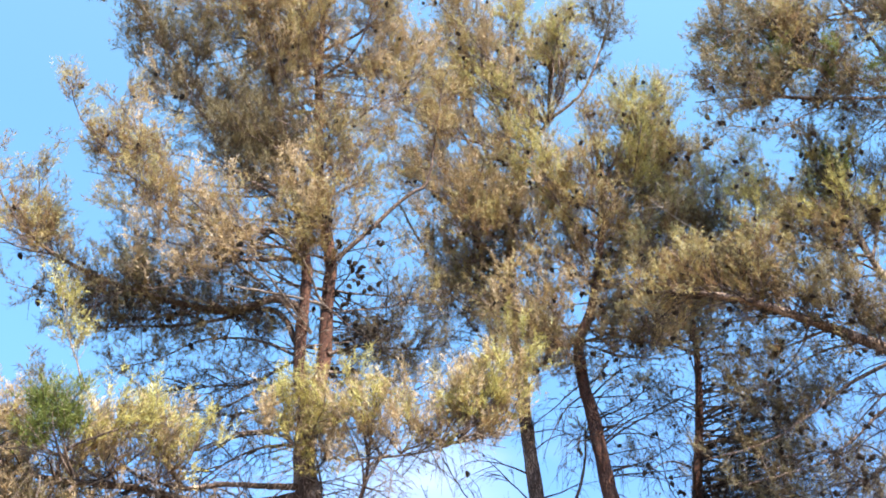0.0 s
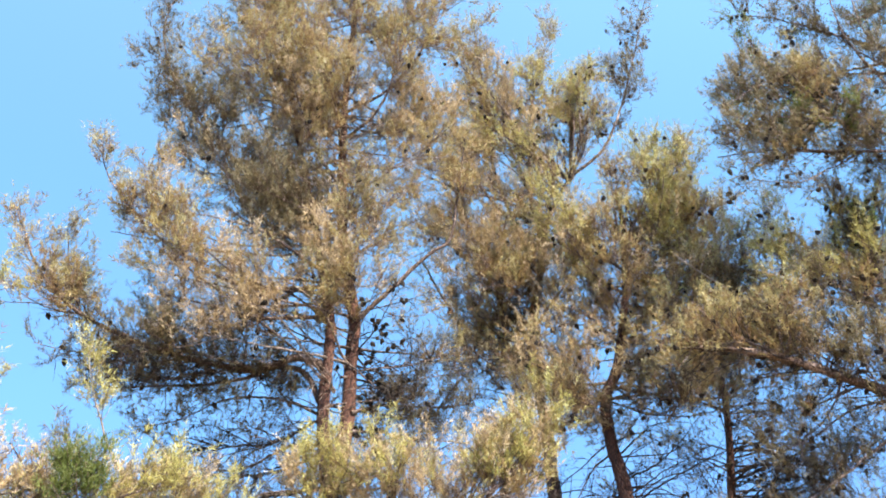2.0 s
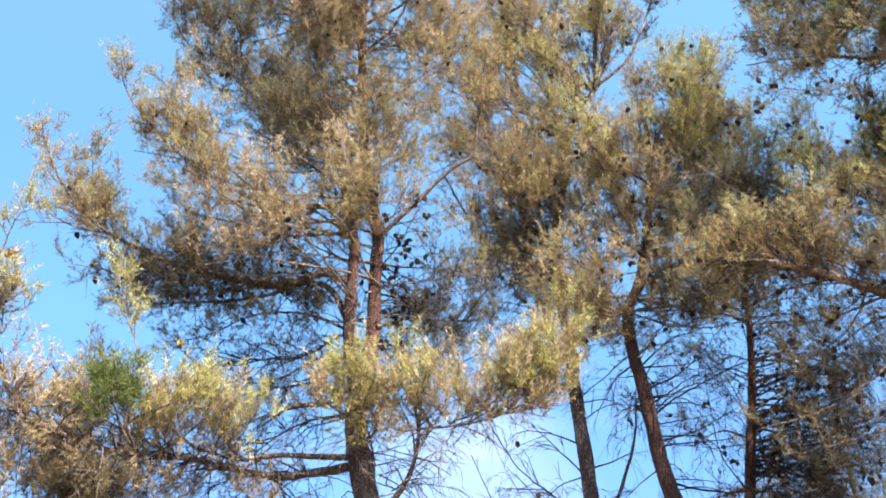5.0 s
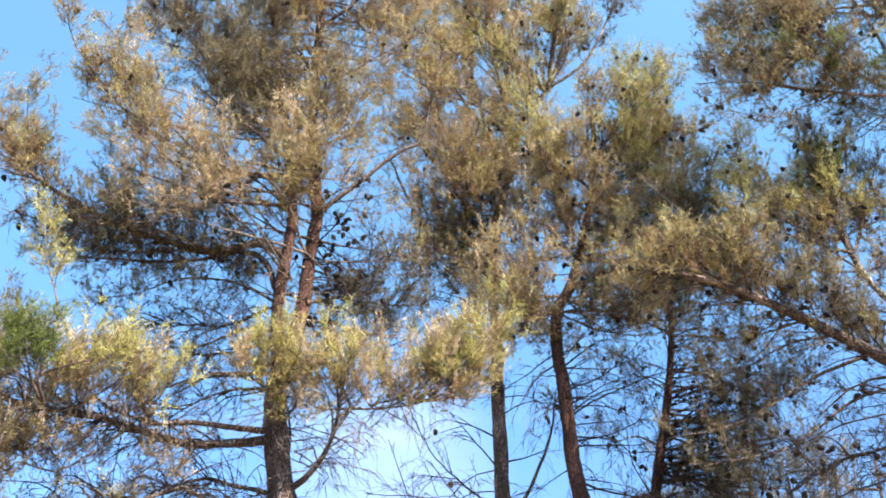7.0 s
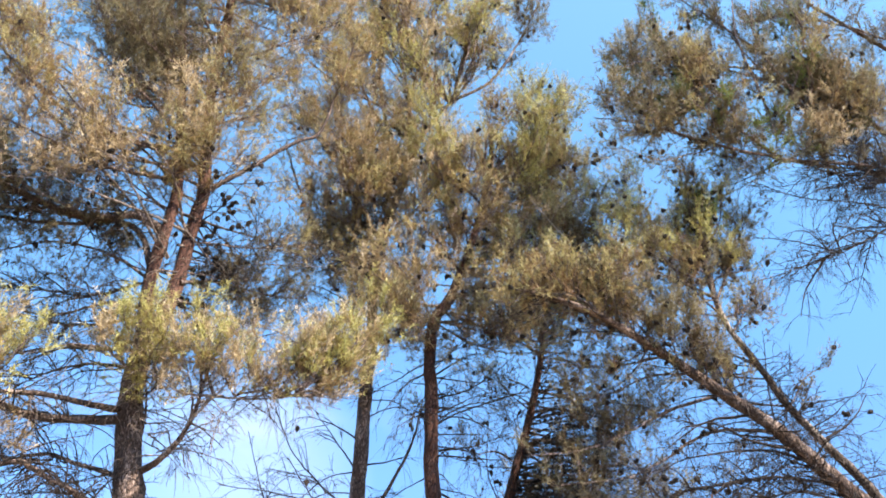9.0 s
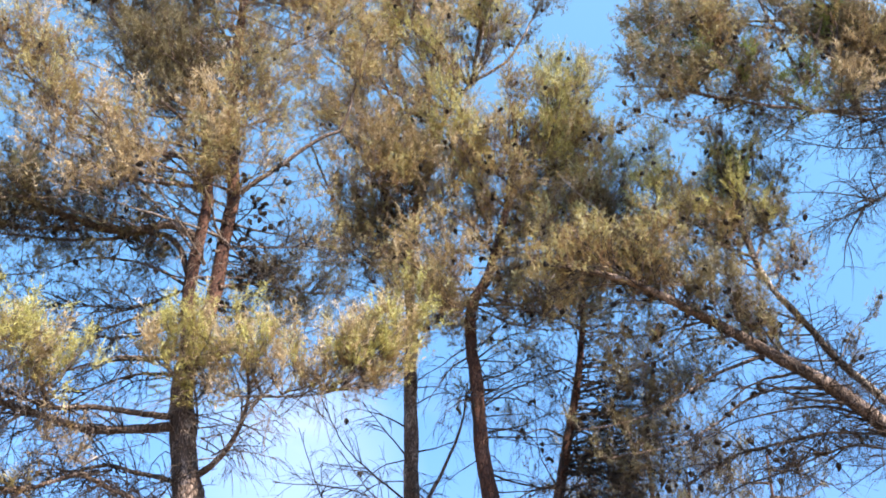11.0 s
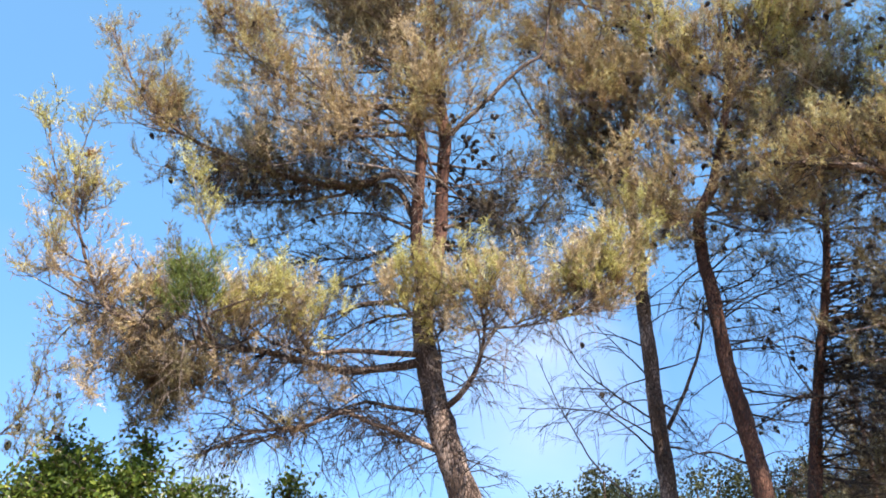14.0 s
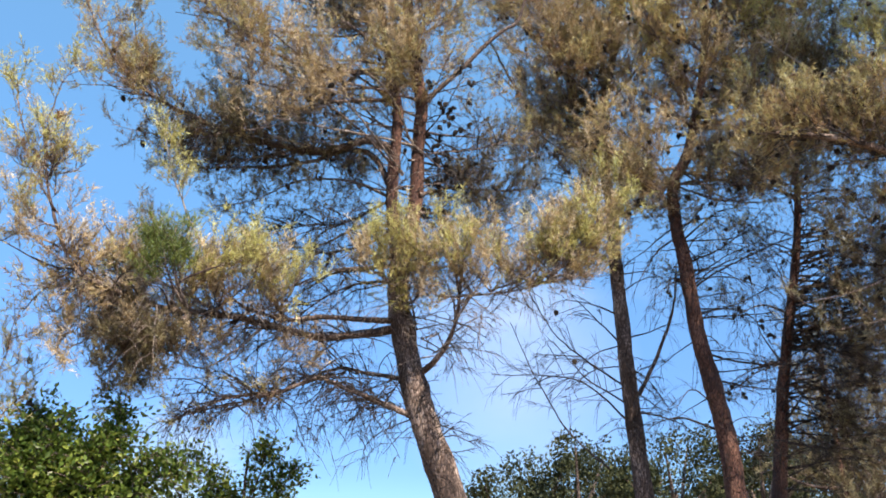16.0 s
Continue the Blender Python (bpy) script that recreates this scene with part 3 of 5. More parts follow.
# dark limb that reaches far out sideways
branch(tree, [(-0.65, 10.25, 6.99), (-1.06, 10.30, 7.19), (-1.59, 10.40, 7.05), (-2.13, 10.40, 7.09), (-3.13, 10.30, 7.35), (-4.11, 10.20, 7.83), (-4.81, 10.20, 8.54), (-5.44, 10.20, 9.72)], 0.065, 0.008, "olive", 0.35, 0.42, 1.3, 10)
branch(tree, [(-4.11, 10.20, 7.83), (-4.43, 10.20, 8.58), (-4.62, 10.20, 9.40)], 0.018, 0.006, "olive", 0.2, 0.35, 1.2, 3)
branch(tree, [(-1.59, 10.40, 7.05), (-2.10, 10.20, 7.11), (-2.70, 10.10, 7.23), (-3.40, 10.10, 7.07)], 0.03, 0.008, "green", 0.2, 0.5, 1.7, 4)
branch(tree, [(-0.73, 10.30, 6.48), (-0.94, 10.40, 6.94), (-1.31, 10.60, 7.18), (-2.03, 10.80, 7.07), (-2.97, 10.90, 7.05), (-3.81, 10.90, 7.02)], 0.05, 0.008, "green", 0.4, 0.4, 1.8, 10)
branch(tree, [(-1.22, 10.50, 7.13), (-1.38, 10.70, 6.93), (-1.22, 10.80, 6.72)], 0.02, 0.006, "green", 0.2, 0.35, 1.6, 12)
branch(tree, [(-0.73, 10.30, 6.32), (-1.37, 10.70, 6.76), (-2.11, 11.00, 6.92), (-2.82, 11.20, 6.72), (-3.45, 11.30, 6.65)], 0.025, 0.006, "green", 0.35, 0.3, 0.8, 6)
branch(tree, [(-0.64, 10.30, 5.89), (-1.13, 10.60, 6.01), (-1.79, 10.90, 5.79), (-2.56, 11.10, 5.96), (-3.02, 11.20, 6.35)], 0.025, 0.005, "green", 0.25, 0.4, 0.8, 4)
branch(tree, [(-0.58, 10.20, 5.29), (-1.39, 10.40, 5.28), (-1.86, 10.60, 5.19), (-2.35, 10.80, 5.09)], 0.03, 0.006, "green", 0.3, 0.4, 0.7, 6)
# mass on the other side of the fork, its shade put into the dark needles
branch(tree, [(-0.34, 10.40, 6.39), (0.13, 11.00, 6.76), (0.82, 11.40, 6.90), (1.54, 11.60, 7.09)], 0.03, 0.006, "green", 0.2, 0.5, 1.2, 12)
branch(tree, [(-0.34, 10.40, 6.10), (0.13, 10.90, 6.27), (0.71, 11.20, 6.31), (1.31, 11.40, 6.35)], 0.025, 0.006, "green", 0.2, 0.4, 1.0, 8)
# low limbs
near_limb = branch(tree, [(-0.56, 10.05, 4.39), (-1.00, 9.90, 4.27), (-1.51, 9.60, 4.17), (-2.06, 9.30, 4.23), (-2.45, 9.00, 4.23), (-2.96, 8.60, 4.20), (-3.44, 8.20, 4.33), (-3.73, 8.00, 4.44), (-3.91, 7.90, 4.83), (-4.11, 7.80, 5.42), (-4.26, 7.80, 6.06)], 0.06, 0.008, "dry", 0.42, 0.32, 0.8, 8)
branch(tree, [(-0.60, 10.05, 4.49), (-1.25, 9.60, 4.45), (-1.87, 9.30, 4.33), (-2.30, 9.10, 4.41), (-2.62, 9.00, 4.65), (-2.80, 8.90, 4.82)], 0.045, 0.008, "dry", 0.45, 0.4, 1.3, 4)
branch(tree, [(-2.45, 9.00, 4.23), (-2.86, 8.80, 4.44), (-3.23, 8.70, 4.61), (-3.55, 8.60, 4.91), (-3.80, 8.50, 5.21)], 0.025, 0.006, "dry", 0.15, 0.32, 1.0, 2)
branch(tree, [(-1.87, 9.30, 4.33), (-2.05, 9.10, 4.61), (-2.19, 9.00, 4.92), (-2.31, 8.90, 5.09)], 0.02, 0.006, "fresh", 0.25, 0.34, 1.3, 1)
branch(tree, [(-2.96, 8.60, 4.20), (-2.84, 8.50, 4.48), (-2.37, 8.50, 4.67), (-1.91, 8.60, 4.84)], 0.02, 0.006, "fresh", 0.25, 0.3, 1.5, 1)
branch(tree, [(-3.73, 8.00, 4.44), (-3.95, 7.80, 4.54), (-4.23, 7.70, 4.81), (-4.43, 7.70, 5.25)], 0.018, 0.006, "dry", 0.15, 0.28, 0.8, 3)
branch(tree, [(-4.11, 7.80, 5.42), (-4.35, 7.70, 5.77), (-4.54, 7.70, 6.18), (-4.61, 7.70, 6.53)], 0.012, 0.005, "fresh", 0.3, 0.22, 1.1, 1)
branch(tree, [(-4.26, 7.80, 6.06), (-4.16, 7.80, 6.52), (-4.02, 7.80, 6.81)], 0.01, 0.004, "fresh", 0.3, 0.18, 1.0, 0)
branch(tree, [(-2.72, 9.00, 4.99), (-3.00, 9.00, 5.46), (-3.26, 9.00, 6.01), (-3.45, 9.00, 6.67)], 0.016, 0.006, "fresh", 0.45, 0.2, 1.6, 3, mat=PALE_TWIG)
branch(tree, [(-3.00, 9.00, 5.13), (-3.26, 9.00, 5.17), (-3.35, 9.00, 5.35), (-3.25, 9.00, 5.56)], 0.012, 0.006, "green", 0.2, 0.22, 3.0, 0)
branch(tree, [(-0.37, 10.00, 3.28), (-0.70, 9.90, 3.42), (-1.23, 9.70, 3.61), (-1.48, 9.60, 3.67), (-1.85, 9.50, 3.51), (-2.47, 9.40, 3.39), (-3.05, 9.30, 3.12)], 0.045, 0.008, "olive", 0.45, 0.35, 0.6, 10, lift=0.0)
branch(tree, [(-0.47, 10.00, 3.71), (-0.93, 10.10, 3.80), (-1.37, 10.20, 3.86), (-2.02, 10.40, 3.65), (-2.77, 10.60, 3.51), (-3.47, 10.80, 3.40)], 0.03, 0.006, "green", 0.35, 0.4, 0.5, 12, lift=-0.1)
branch(tree, [(-1.51, 9.60, 4.17), (-1.75, 9.50, 4.01), (-2.06, 9.40, 3.95)], 0.012, 0.005, "dry", 0.2, 0.22, 1.3, 2)
branch(tree, [(-2.01, 9.50, 3.84), (-1.61, 9.50, 3.84), (-1.41, 9.50, 3.74)], 0.012, 0.005, "dry", 0.1, 0.2, 1.2, 2)
branch(tree, [(-2.06, 9.30, 4.23), (-2.34, 9.20, 3.90), (-2.67, 9.10, 3.68), (-3.03, 9.00, 3.72)], 0.02, 0.006, "dry", 0.15, 0.35, 0.6, 5, lift=0.0)
branch(tree, [(-2.96, 8.60, 4.20), (-3.25, 8.50, 3.91), (-3.45, 8.50, 3.60), (-3.47, 8.50, 3.31)], 0.02, 0.006, "green", 0.45, 0.28, 1.7, 3, lift=0.0)
branch(tree, [(-3.44, 8.20, 4.33), (-3.72, 8.10, 4.10), (-3.84, 8.10, 3.80), (-3.87, 8.10, 3.62)], 0.018, 0.006, "dry", 0.15, 0.26, 0.6, 2, lift=0.0)
branch(tree, [(-3.25, 8.50, 3.91), (-3.31, 8.60, 3.63), (-3.21, 8.60, 3.33)], 0.018, 0.006, "green", 0.3, 0.28, 1.5, 2, lift=0.0)
branch(tree, [(-0.27, 10.00, 3.82), (-0.06, 9.70, 3.96), (0.14, 9.50, 4.32), (0.19, 9.40, 4.67), (0.11, 9.30, 5.18)], 0.045, 0.01, "dry", 0.55, 0.32, 1.3, 3)
branch(tree, [(0.17, 9.40, 4.60), (0.77, 9.20, 4.61), (1.22, 9.10, 4.71), (1.48, 9.00, 4.89)], 0.018, 0.006, "dry", 0.35, 0.2, 0.9, 2)
branch(tree, [(0.77, 9.20, 4.61), (1.10, 9.10, 4.96), (1.58, 9.10, 5.24), (1.99, 9.10, 5.39)], 0.012, 0.005, "dry", 0.2, 0.28, 1.6, 1)
branch(tree, [(1.22, 9.10, 4.71), (1.62, 9.00, 5.13), (1.84, 9.00, 5.42), (1.72, 9.00, 5.64)], 0.012, 0.005, "fresh", 0.2, 0.24, 1.3, 1)
branch(tree, [(0.14, 9.50, 4.32), (0.44, 9.30, 4.75), (0.58, 9.20, 5.14), (0.65, 9.20, 5.43)], 0.015, 0.005, "dry", 0.3, 0.28, 1.4, 1)
branch(tree, [(-0.52, 10.00, 4.83), (-0.59, 9.60, 5.07), (-0.65, 9.40, 5.29), (-0.41, 9.30, 5.66)], 0.03, 0.008, "fresh", 0.25, 0.34, 2.3, 0)
branch(tree, [(-0.52, 10.00, 4.83), (-0.72, 9.60, 4.92), (-0.91, 9.40, 5.00), (-0.98, 9.30, 5.18)], 0.02, 0.008, "dry", 0.25, 0.3, 1.8, 0)
branch(tree, [(-0.32, 10.00, 4.83), (-0.17, 9.50, 5.03), (0.04, 9.30, 5.32), (0.31, 9.20, 5.43)], 0.02, 0.008, "fresh", 0.25, 0.3, 1.6, 0)
for points in ([(-0.47, 10.00, 3.96), (-0.66, 10.00, 4.06), (-0.79, 10.00, 3.89), (-0.82, 10.00, 3.61)], [(-0.58, 10.00, 3.61), (-0.98, 10.00, 3.40), (-1.38, 10.00, 3.27), (-1.53, 10.00, 2.93)], [(-1.23, 9.70, 3.61), (-1.48, 9.70, 3.35), (-1.55, 9.70, 2.89)],
               [(-0.33, 10.00, 3.27), (-0.63, 10.00, 3.13), (-0.90, 10.00, 2.93), (-0.95, 10.00, 2.55)], [(-0.23, 10.00, 3.23), (0.11, 10.10, 3.15), (0.45, 10.20, 3.06)], [(-0.97, 9.80, 3.50), (-0.63, 9.80, 3.37), (-0.56, 9.80, 3.10)]):
    branch(tree, points, 0.010, 0.003, start=0.2, spread=0.35, dense=0.6, bare=True, cones=3)

for points in ([(-0.60, 10.40, 5.52), (-1.03, 10.60, 5.39), (-1.59, 10.80, 5.34), (-2.06, 10.90, 5.04), (-2.43, 11.00, 4.59)], [(-0.64, 10.40, 5.85), (-1.30, 10.80, 5.75), (-1.96, 11.00, 5.75), (-2.71, 11.20, 5.65)], [(-0.59, 10.30, 5.09), (-1.09, 10.50, 5.11), (-1.64, 10.70, 4.98), (-2.09, 10.80, 4.61)],
               [(-0.66, 10.50, 6.40), (-1.40, 10.90, 6.18), (-2.17, 11.10, 6.22), (-2.83, 11.20, 6.08)], [(-0.48, 10.40, 5.28), (0.13, 10.80, 5.50), (0.69, 11.00, 5.75), (1.20, 11.20, 6.08)], [(-0.49, 10.40, 5.68), (0.05, 10.80, 5.84), (0.61, 11.00, 6.00), (1.47, 11.20, 6.53)]):
    branch(tree, points, 0.024, 0.005, start=0.15, spread=0.5, dense=1.3, bare=True, cones=2)

for spine, count, reach, side, droop in (
        ([(-0.66, 10.50, 6.40), (-1.40, 10.90, 6.18), (-2.17, 11.10, 6.22), (-2.83, 11.20, 6.08)], 22, 0.9, (-0.6, 0.2), 0.5), ([(-0.64, 10.40, 5.85), (-1.30, 10.80, 5.75), (-1.96, 11.00, 5.75), (-2.71, 11.20, 5.65)], 18, 0.8, (-0.6, 0.2), 0.4),
        ([(-0.59, 10.30, 5.09), (-1.09, 10.50, 5.11), (-1.64, 10.70, 4.98), (-2.09, 10.80, 4.61)], 16, 0.9, (-0.7, 0.2), 0.3), ([(-0.47, 10.00, 3.71), (-0.93, 10.10, 3.80), (-1.37, 10.20, 3.86), (-2.02, 10.40, 3.65), (-2.77, 10.60, 3.51)], 34, 0.9, (-0.5, 0.1), 0.6),
        ([(-0.37, 10.00, 3.28), (-0.70, 9.90, 3.42), (-1.23, 9.70, 3.61), (-1.48, 9.60, 3.67), (-1.85, 9.50, 3.51), (-2.47, 9.40, 3.39)], 34, 0.85, (-0.4, 0.1), 0.8), ([(-0.30, 10.50, 7.07), (0.35, 10.60, 7.20), (0.92, 10.70, 7.39), (1.44, 10.80, 7.55)], 18, 0.6, (0.3, 0.2), 0.4),
        ([(-0.34, 10.40, 6.39), (0.13, 11.00, 6.76), (0.82, 11.40, 6.90), (1.54, 11.60, 7.09)], 16, 0.8, (0.4, 0.2), 0.4)):
    dead(tree, spine, count, reach, side, droop, 1.0, 2)
LOW = [(-1.00, 9.90, 4.27), (-1.51, 9.60, 4.17), (-2.06, 9.30, 4.23), (-2.45, 9.00, 4.23), (-2.96, 8.60, 4.20), (-3.44, 8.20, 4.33), (-3.73, 8.00, 4.44), (-3.91, 7.90, 4.83), (-4.11, 7.80, 5.42)]
FRONT = [(-0.51, 9.90, 4.80), (-0.27, 9.90, 4.22), (-0.06, 9.70, 3.96), (0.14, 9.50, 4.32), (0.17, 9.40, 4.60), (0.77, 9.20, 4.61), (1.22, 9.10, 4.71)]
for spine, centre, radii, count, leaves, spread in (
        (LOW, [(-2.29, 8.90, 4.85)], (0.75, 0.4, 0.2), 10, "fresh dry", 0.26), (LOW, [(-3.48, 8.50, 4.67)], (0.85, 0.4, 0.18), 8, "dry olive fresh", 0.24), (LOW, [(-4.28, 7.80, 5.29)], (0.3, 0.3, 0.6), 5, "olive fresh", 0.26),
        (LOW, [(-3.75, 8.40, 3.88)], (0.4, 0.3, 0.3), 2, "dry", 0.26), (LOW, [(-2.43, 9.10, 3.75)], (0.8, 0.4, 0.3), 3, "dry olive", 0.3), (LOW, [(-3.39, 8.60, 3.57)], (0.3, 0.3, 0.3), 10, "green", 0.26),
        (FRONT, [(-0.48, 9.40, 5.29)], (0.5, 0.3, 0.34), 7, "fresh fresh dry", 0.28), (FRONT, [(0.01, 9.30, 5.10)], (0.9, 0.35, 0.24), 6, "dry fresh dry", 0.3), (FRONT, [(1.05, 9.20, 5.10)], (0.9, 0.35, 0.2), 4, "dry dry fresh", 0.3), (FRONT, [(0.44, 9.20, 5.03)], (0.6, 0.3, 0.24), 3, "dry dry fresh", 0.24), (FRONT, [(1.95, 9.20, 5.68)], (0.42, 0.3, 0.3), 9, "dry fresh olive", 0.24), (FRONT, [(1.74, 9.10, 5.40)], (0.5, 0.3, 0.22), 9, "dry fresh olive", 0.24),
        (LOW, [(-3.46, 8.60, 3.60)], (0.4, 0.3, 0.32), 9, "green", 0.26), (LOW, [(-3.90, 8.20, 4.10)], (0.45, 0.3, 0.4), 6, "dry olive", 0.26), (LOW, [(-4.33, 7.80, 5.20)], (0.35, 0.3, 0.6), 2, "olive green", 0.22), (LOW, [(-2.60, 8.80, 4.70)], (1.0, 0.3, 0.2), 7, "fresh dry olive", 0.24)):
    fill(tree, spine, centre[0], radii, count, leaves, spread * 1.1, 0.85, 1)

for points in ([(-2.78, 8.60, 4.22), (-2.97, 8.40, 4.64), (-3.15, 8.30, 5.02)], [(-2.78, 8.60, 4.22), (-2.92, 8.40, 4.64), (-3.05, 8.30, 5.14)], [(-2.78, 8.60, 4.22), (-2.89, 8.40, 4.64), (-2.89, 8.30, 5.04)], [(-2.78, 8.60, 4.22), (-2.93, 8.30, 4.54), (-2.98, 8.20, 4.88)]):
    branch(tree, points, 0.012, 0.005, "deep", 0.45, 0.17, 4.5, shoots=1.8)
dead(tree, [(-0.37, 10.00, 3.28), (-0.70, 9.90, 3.42), (-1.23, 9.70, 3.61), (-1.48, 9.60, 3.67), (-1.85, 9.50, 3.51), (-2.47, 9.40, 3.39)], 21, 0.7, (-0.3, 0), 0.8)
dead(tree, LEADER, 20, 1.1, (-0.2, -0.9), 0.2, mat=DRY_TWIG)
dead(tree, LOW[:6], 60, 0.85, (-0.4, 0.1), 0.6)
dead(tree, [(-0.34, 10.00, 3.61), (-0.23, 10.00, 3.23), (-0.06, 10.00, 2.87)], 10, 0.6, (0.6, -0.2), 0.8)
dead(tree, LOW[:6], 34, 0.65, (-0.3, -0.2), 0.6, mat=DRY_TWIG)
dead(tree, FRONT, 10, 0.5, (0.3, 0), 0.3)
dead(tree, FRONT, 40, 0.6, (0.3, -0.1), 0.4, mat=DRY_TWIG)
dead(tree, [(-0.57, 10.20, 5.52), (-0.61, 10.30, 6.39)], 9, 0.9, (-0.6, 0.3), 0.3, cones=4)

# ---- young pine at the side, of which one shoot shows ----
tree = pine("slim young pine with sparse grey-green shoots")
stem(tree, [(-5.00, 8.60, 0.18), (-5.29, 8.60, 1.62), (-5.42, 8.60, 2.92), (-5.63, 8.60, 4.38)], 0.06, 0.012, BARK_GREY)
branch(tree, [(-5.40, 8.60, 2.69), (-5.05, 8.60, 3.09), (-4.67, 8.60, 3.57), (-4.62, 8.60, 4.06)], 0.018, 0.005, "olive", 0.35, 0.3, 1.1, 2)
branch(tree, [(-5.24, 8.60, 2.14), (-4.85, 8.60, 2.69), (-4.48, 8.60, 3.15), (-4.27, 8.60, 3.33)], 0.018, 0.005, "olive", 0.35, 0.3, 1.0, 2)

# ---- slender pine behind ----
tree = pine("slender straight pine with grey-brown trunk and bare lower branches")
stem(tree, [(2.87, 12.00, -0.07), (2.80, 12.00, 2.49), (2.72, 12.00, 3.93), (2.69, 12.00, 5.12), (2.66, 12.00, 5.94), (2.68, 12.00, 6.79), (2.58, 12.00, 8.23), (2.90, 12.00, 9.80), (3.13, 12.00, 10.81)], 0.15, 0.06, BARK_GREY)
branch(tree, [(3.13, 12.00, 10.81), (3.73, 12.00, 11.92), (4.55, 12.00, 12.76), (5.22, 12.00, 14.15), (5.83, 12.00, 16.01), (6.25, 12.00, 17.46)], 0.045, 0.006, "green", 0.35, 0.6, 1.2, 26)
branch(tree, [(2.90, 12.00, 9.80), (2.50, 11.70, 10.58), (2.17, 11.50, 11.76), (2.11, 11.50, 13.73), (2.08, 11.50, 15.85)], 0.04, 0.008, "olive", 0.25, 0.6, 1.4, 8)
branch(tree, [(3.03, 12.00, 10.30), (2.87, 11.80, 11.46), (3.05, 11.70, 13.15), (3.43, 11.70, 14.84), (3.85, 11.70, 16.26)], 0.04, 0.008, "olive", 0.3, 0.55, 1.4, 8)
branch(tree, [(3.13, 12.00, 10.81), (2.39, 11.40, 10.86), (1.51, 11.20, 10.95), (0.81, 11.10, 11.25)], 0.035, 0.008, "dry", 0.25, 0.55, 1.4, 3)
branch(tree, [(3.73, 12.00, 11.92), (3.87, 11.80, 13.10), (4.21, 11.80, 14.44)], 0.03, 0.008, "olive", 0.2, 0.5, 1.3, 5)
branch(tree, [(2.81, 12.00, 9.33), (2.19, 11.60, 9.59), (1.45, 11.40, 9.74), (0.98, 11.30, 10.15)], 0.035, 0.008, "olive", 0.25, 0.5, 1.3, 5)
branch(tree, [(2.50, 11.70, 10.58), (1.93, 11.30, 11.04), (1.48, 11.20, 12.19), (1.27, 11.20, 13.39)], 0.03, 0.008, "dry", 0.2, 0.55, 1.4, 3)
branch(tree, [(2.87, 11.80, 11.46), (2.46, 11.30, 12.30), (2.43, 11.20, 13.26), (2.75, 11.20, 14.26)], 0.025, 0.008, "dry", 0.2, 0.5, 1.3, 2)
branch(tree, [(2.71, 12.00, 8.87), (2.22, 12.20, 8.56), (1.89, 12.30, 7.98), (2.21, 12.30, 7.37)], 0.03, 0.008, "olive", 0.2, 0.55, 1.2, 6)
branch(tree, [(2.68, 12.00, 8.65), (3.35, 11.80, 9.55), (3.90, 11.70, 10.59)], 0.03, 0.008, "olive", 0.2, 0.55, 1.2, 4)
branch(tree, [(2.84, 12.00, 9.56), (2.38, 12.20, 9.23), (1.89, 12.40, 9.01), (1.47, 12.40, 8.68)], 0.025, 0.008, "green", 0.2, 0.5, 1.2, 6)
branch(tree, [(2.19, 11.60, 9.59), (1.69, 11.40, 10.35), (1.41, 11.30, 10.77)], 0.02, 0.008, "olive", 0.1, 0.5, 1.2, 3)
branch(tree, [(0.81, 11.90, 9.92), (1.08, 11.90, 9.27), (1.43, 11.90, 8.61), (1.63, 11.90, 8.08)], 0.02, 0.012, "green", 0.4, 0.3, 0.7, 8)
branch(tree, [(2.84, 12.00, 3.93), (3.19, 12.00, 4.60), (3.47, 12.00, 5.30), (3.58, 12.00, 5.94)], 0.035, 0.012, "olive", 0.7, 0.3, 0.6, 4)
MAST = [(2.58, 12.00, 8.23), (2.90, 12.00, 9.80), (3.13, 12.00, 10.81), (3.73, 12.00, 11.92)]
for centre, radii, count, leaves in (([(2.07, 11.50, 12.48)], (1.1, 0.8, 1.5), 11, "olive fresh fresh dry"), ([(3.36, 11.70, 13.80)], (0.9, 0.7, 1.2), 9, "fresh olive fresh"), ([(2.04, 11.60, 9.53)], (1.3, 0.8, 1.0), 10, "olive dry"),
                                     ([(2.13, 12.00, 7.92)], (0.9, 0.7, 0.7), 7, "green"), ([(4.28, 11.80, 12.80)], (0.5, 0.5, 0.8), 4, "olive"),
                                     ([(1.16, 11.30, 10.90)], (0.6, 0.6, 1.1), 7, "olive dry"), ([(1.66, 11.50, 14.91)], (0.5, 0.5, 0.7), 4, "olive"), ([(3.10, 11.50, 11.08)], (0.8, 0.7, 1.2), 8, "dry olive fresh"), ([(3.25, 11.40, 8.72)], (0.8, 0.6, 0.9), 6, "olive dry"), ([(1.64, 12.00, 8.88)], (0.6, 0.5, 0.7), 4, "olive green")):
    fill(tree, MAST, centre[0], radii, count, leaves)
for centre, radii, count, leaves in (((1.62, 11.50, 9.78), (0.9, 0.6, 0.8), 8, "olive dry"), ((1.77, 11.60, 9.17), (0.8, 0.6, 0.9), 7, "dry olive fresh"), ((2.52, 11.40, 7.00), (0.6, 0.4, 0.7), 6, "dry olive")):
    fill(tree, MAST, centre, radii, count, leaves)
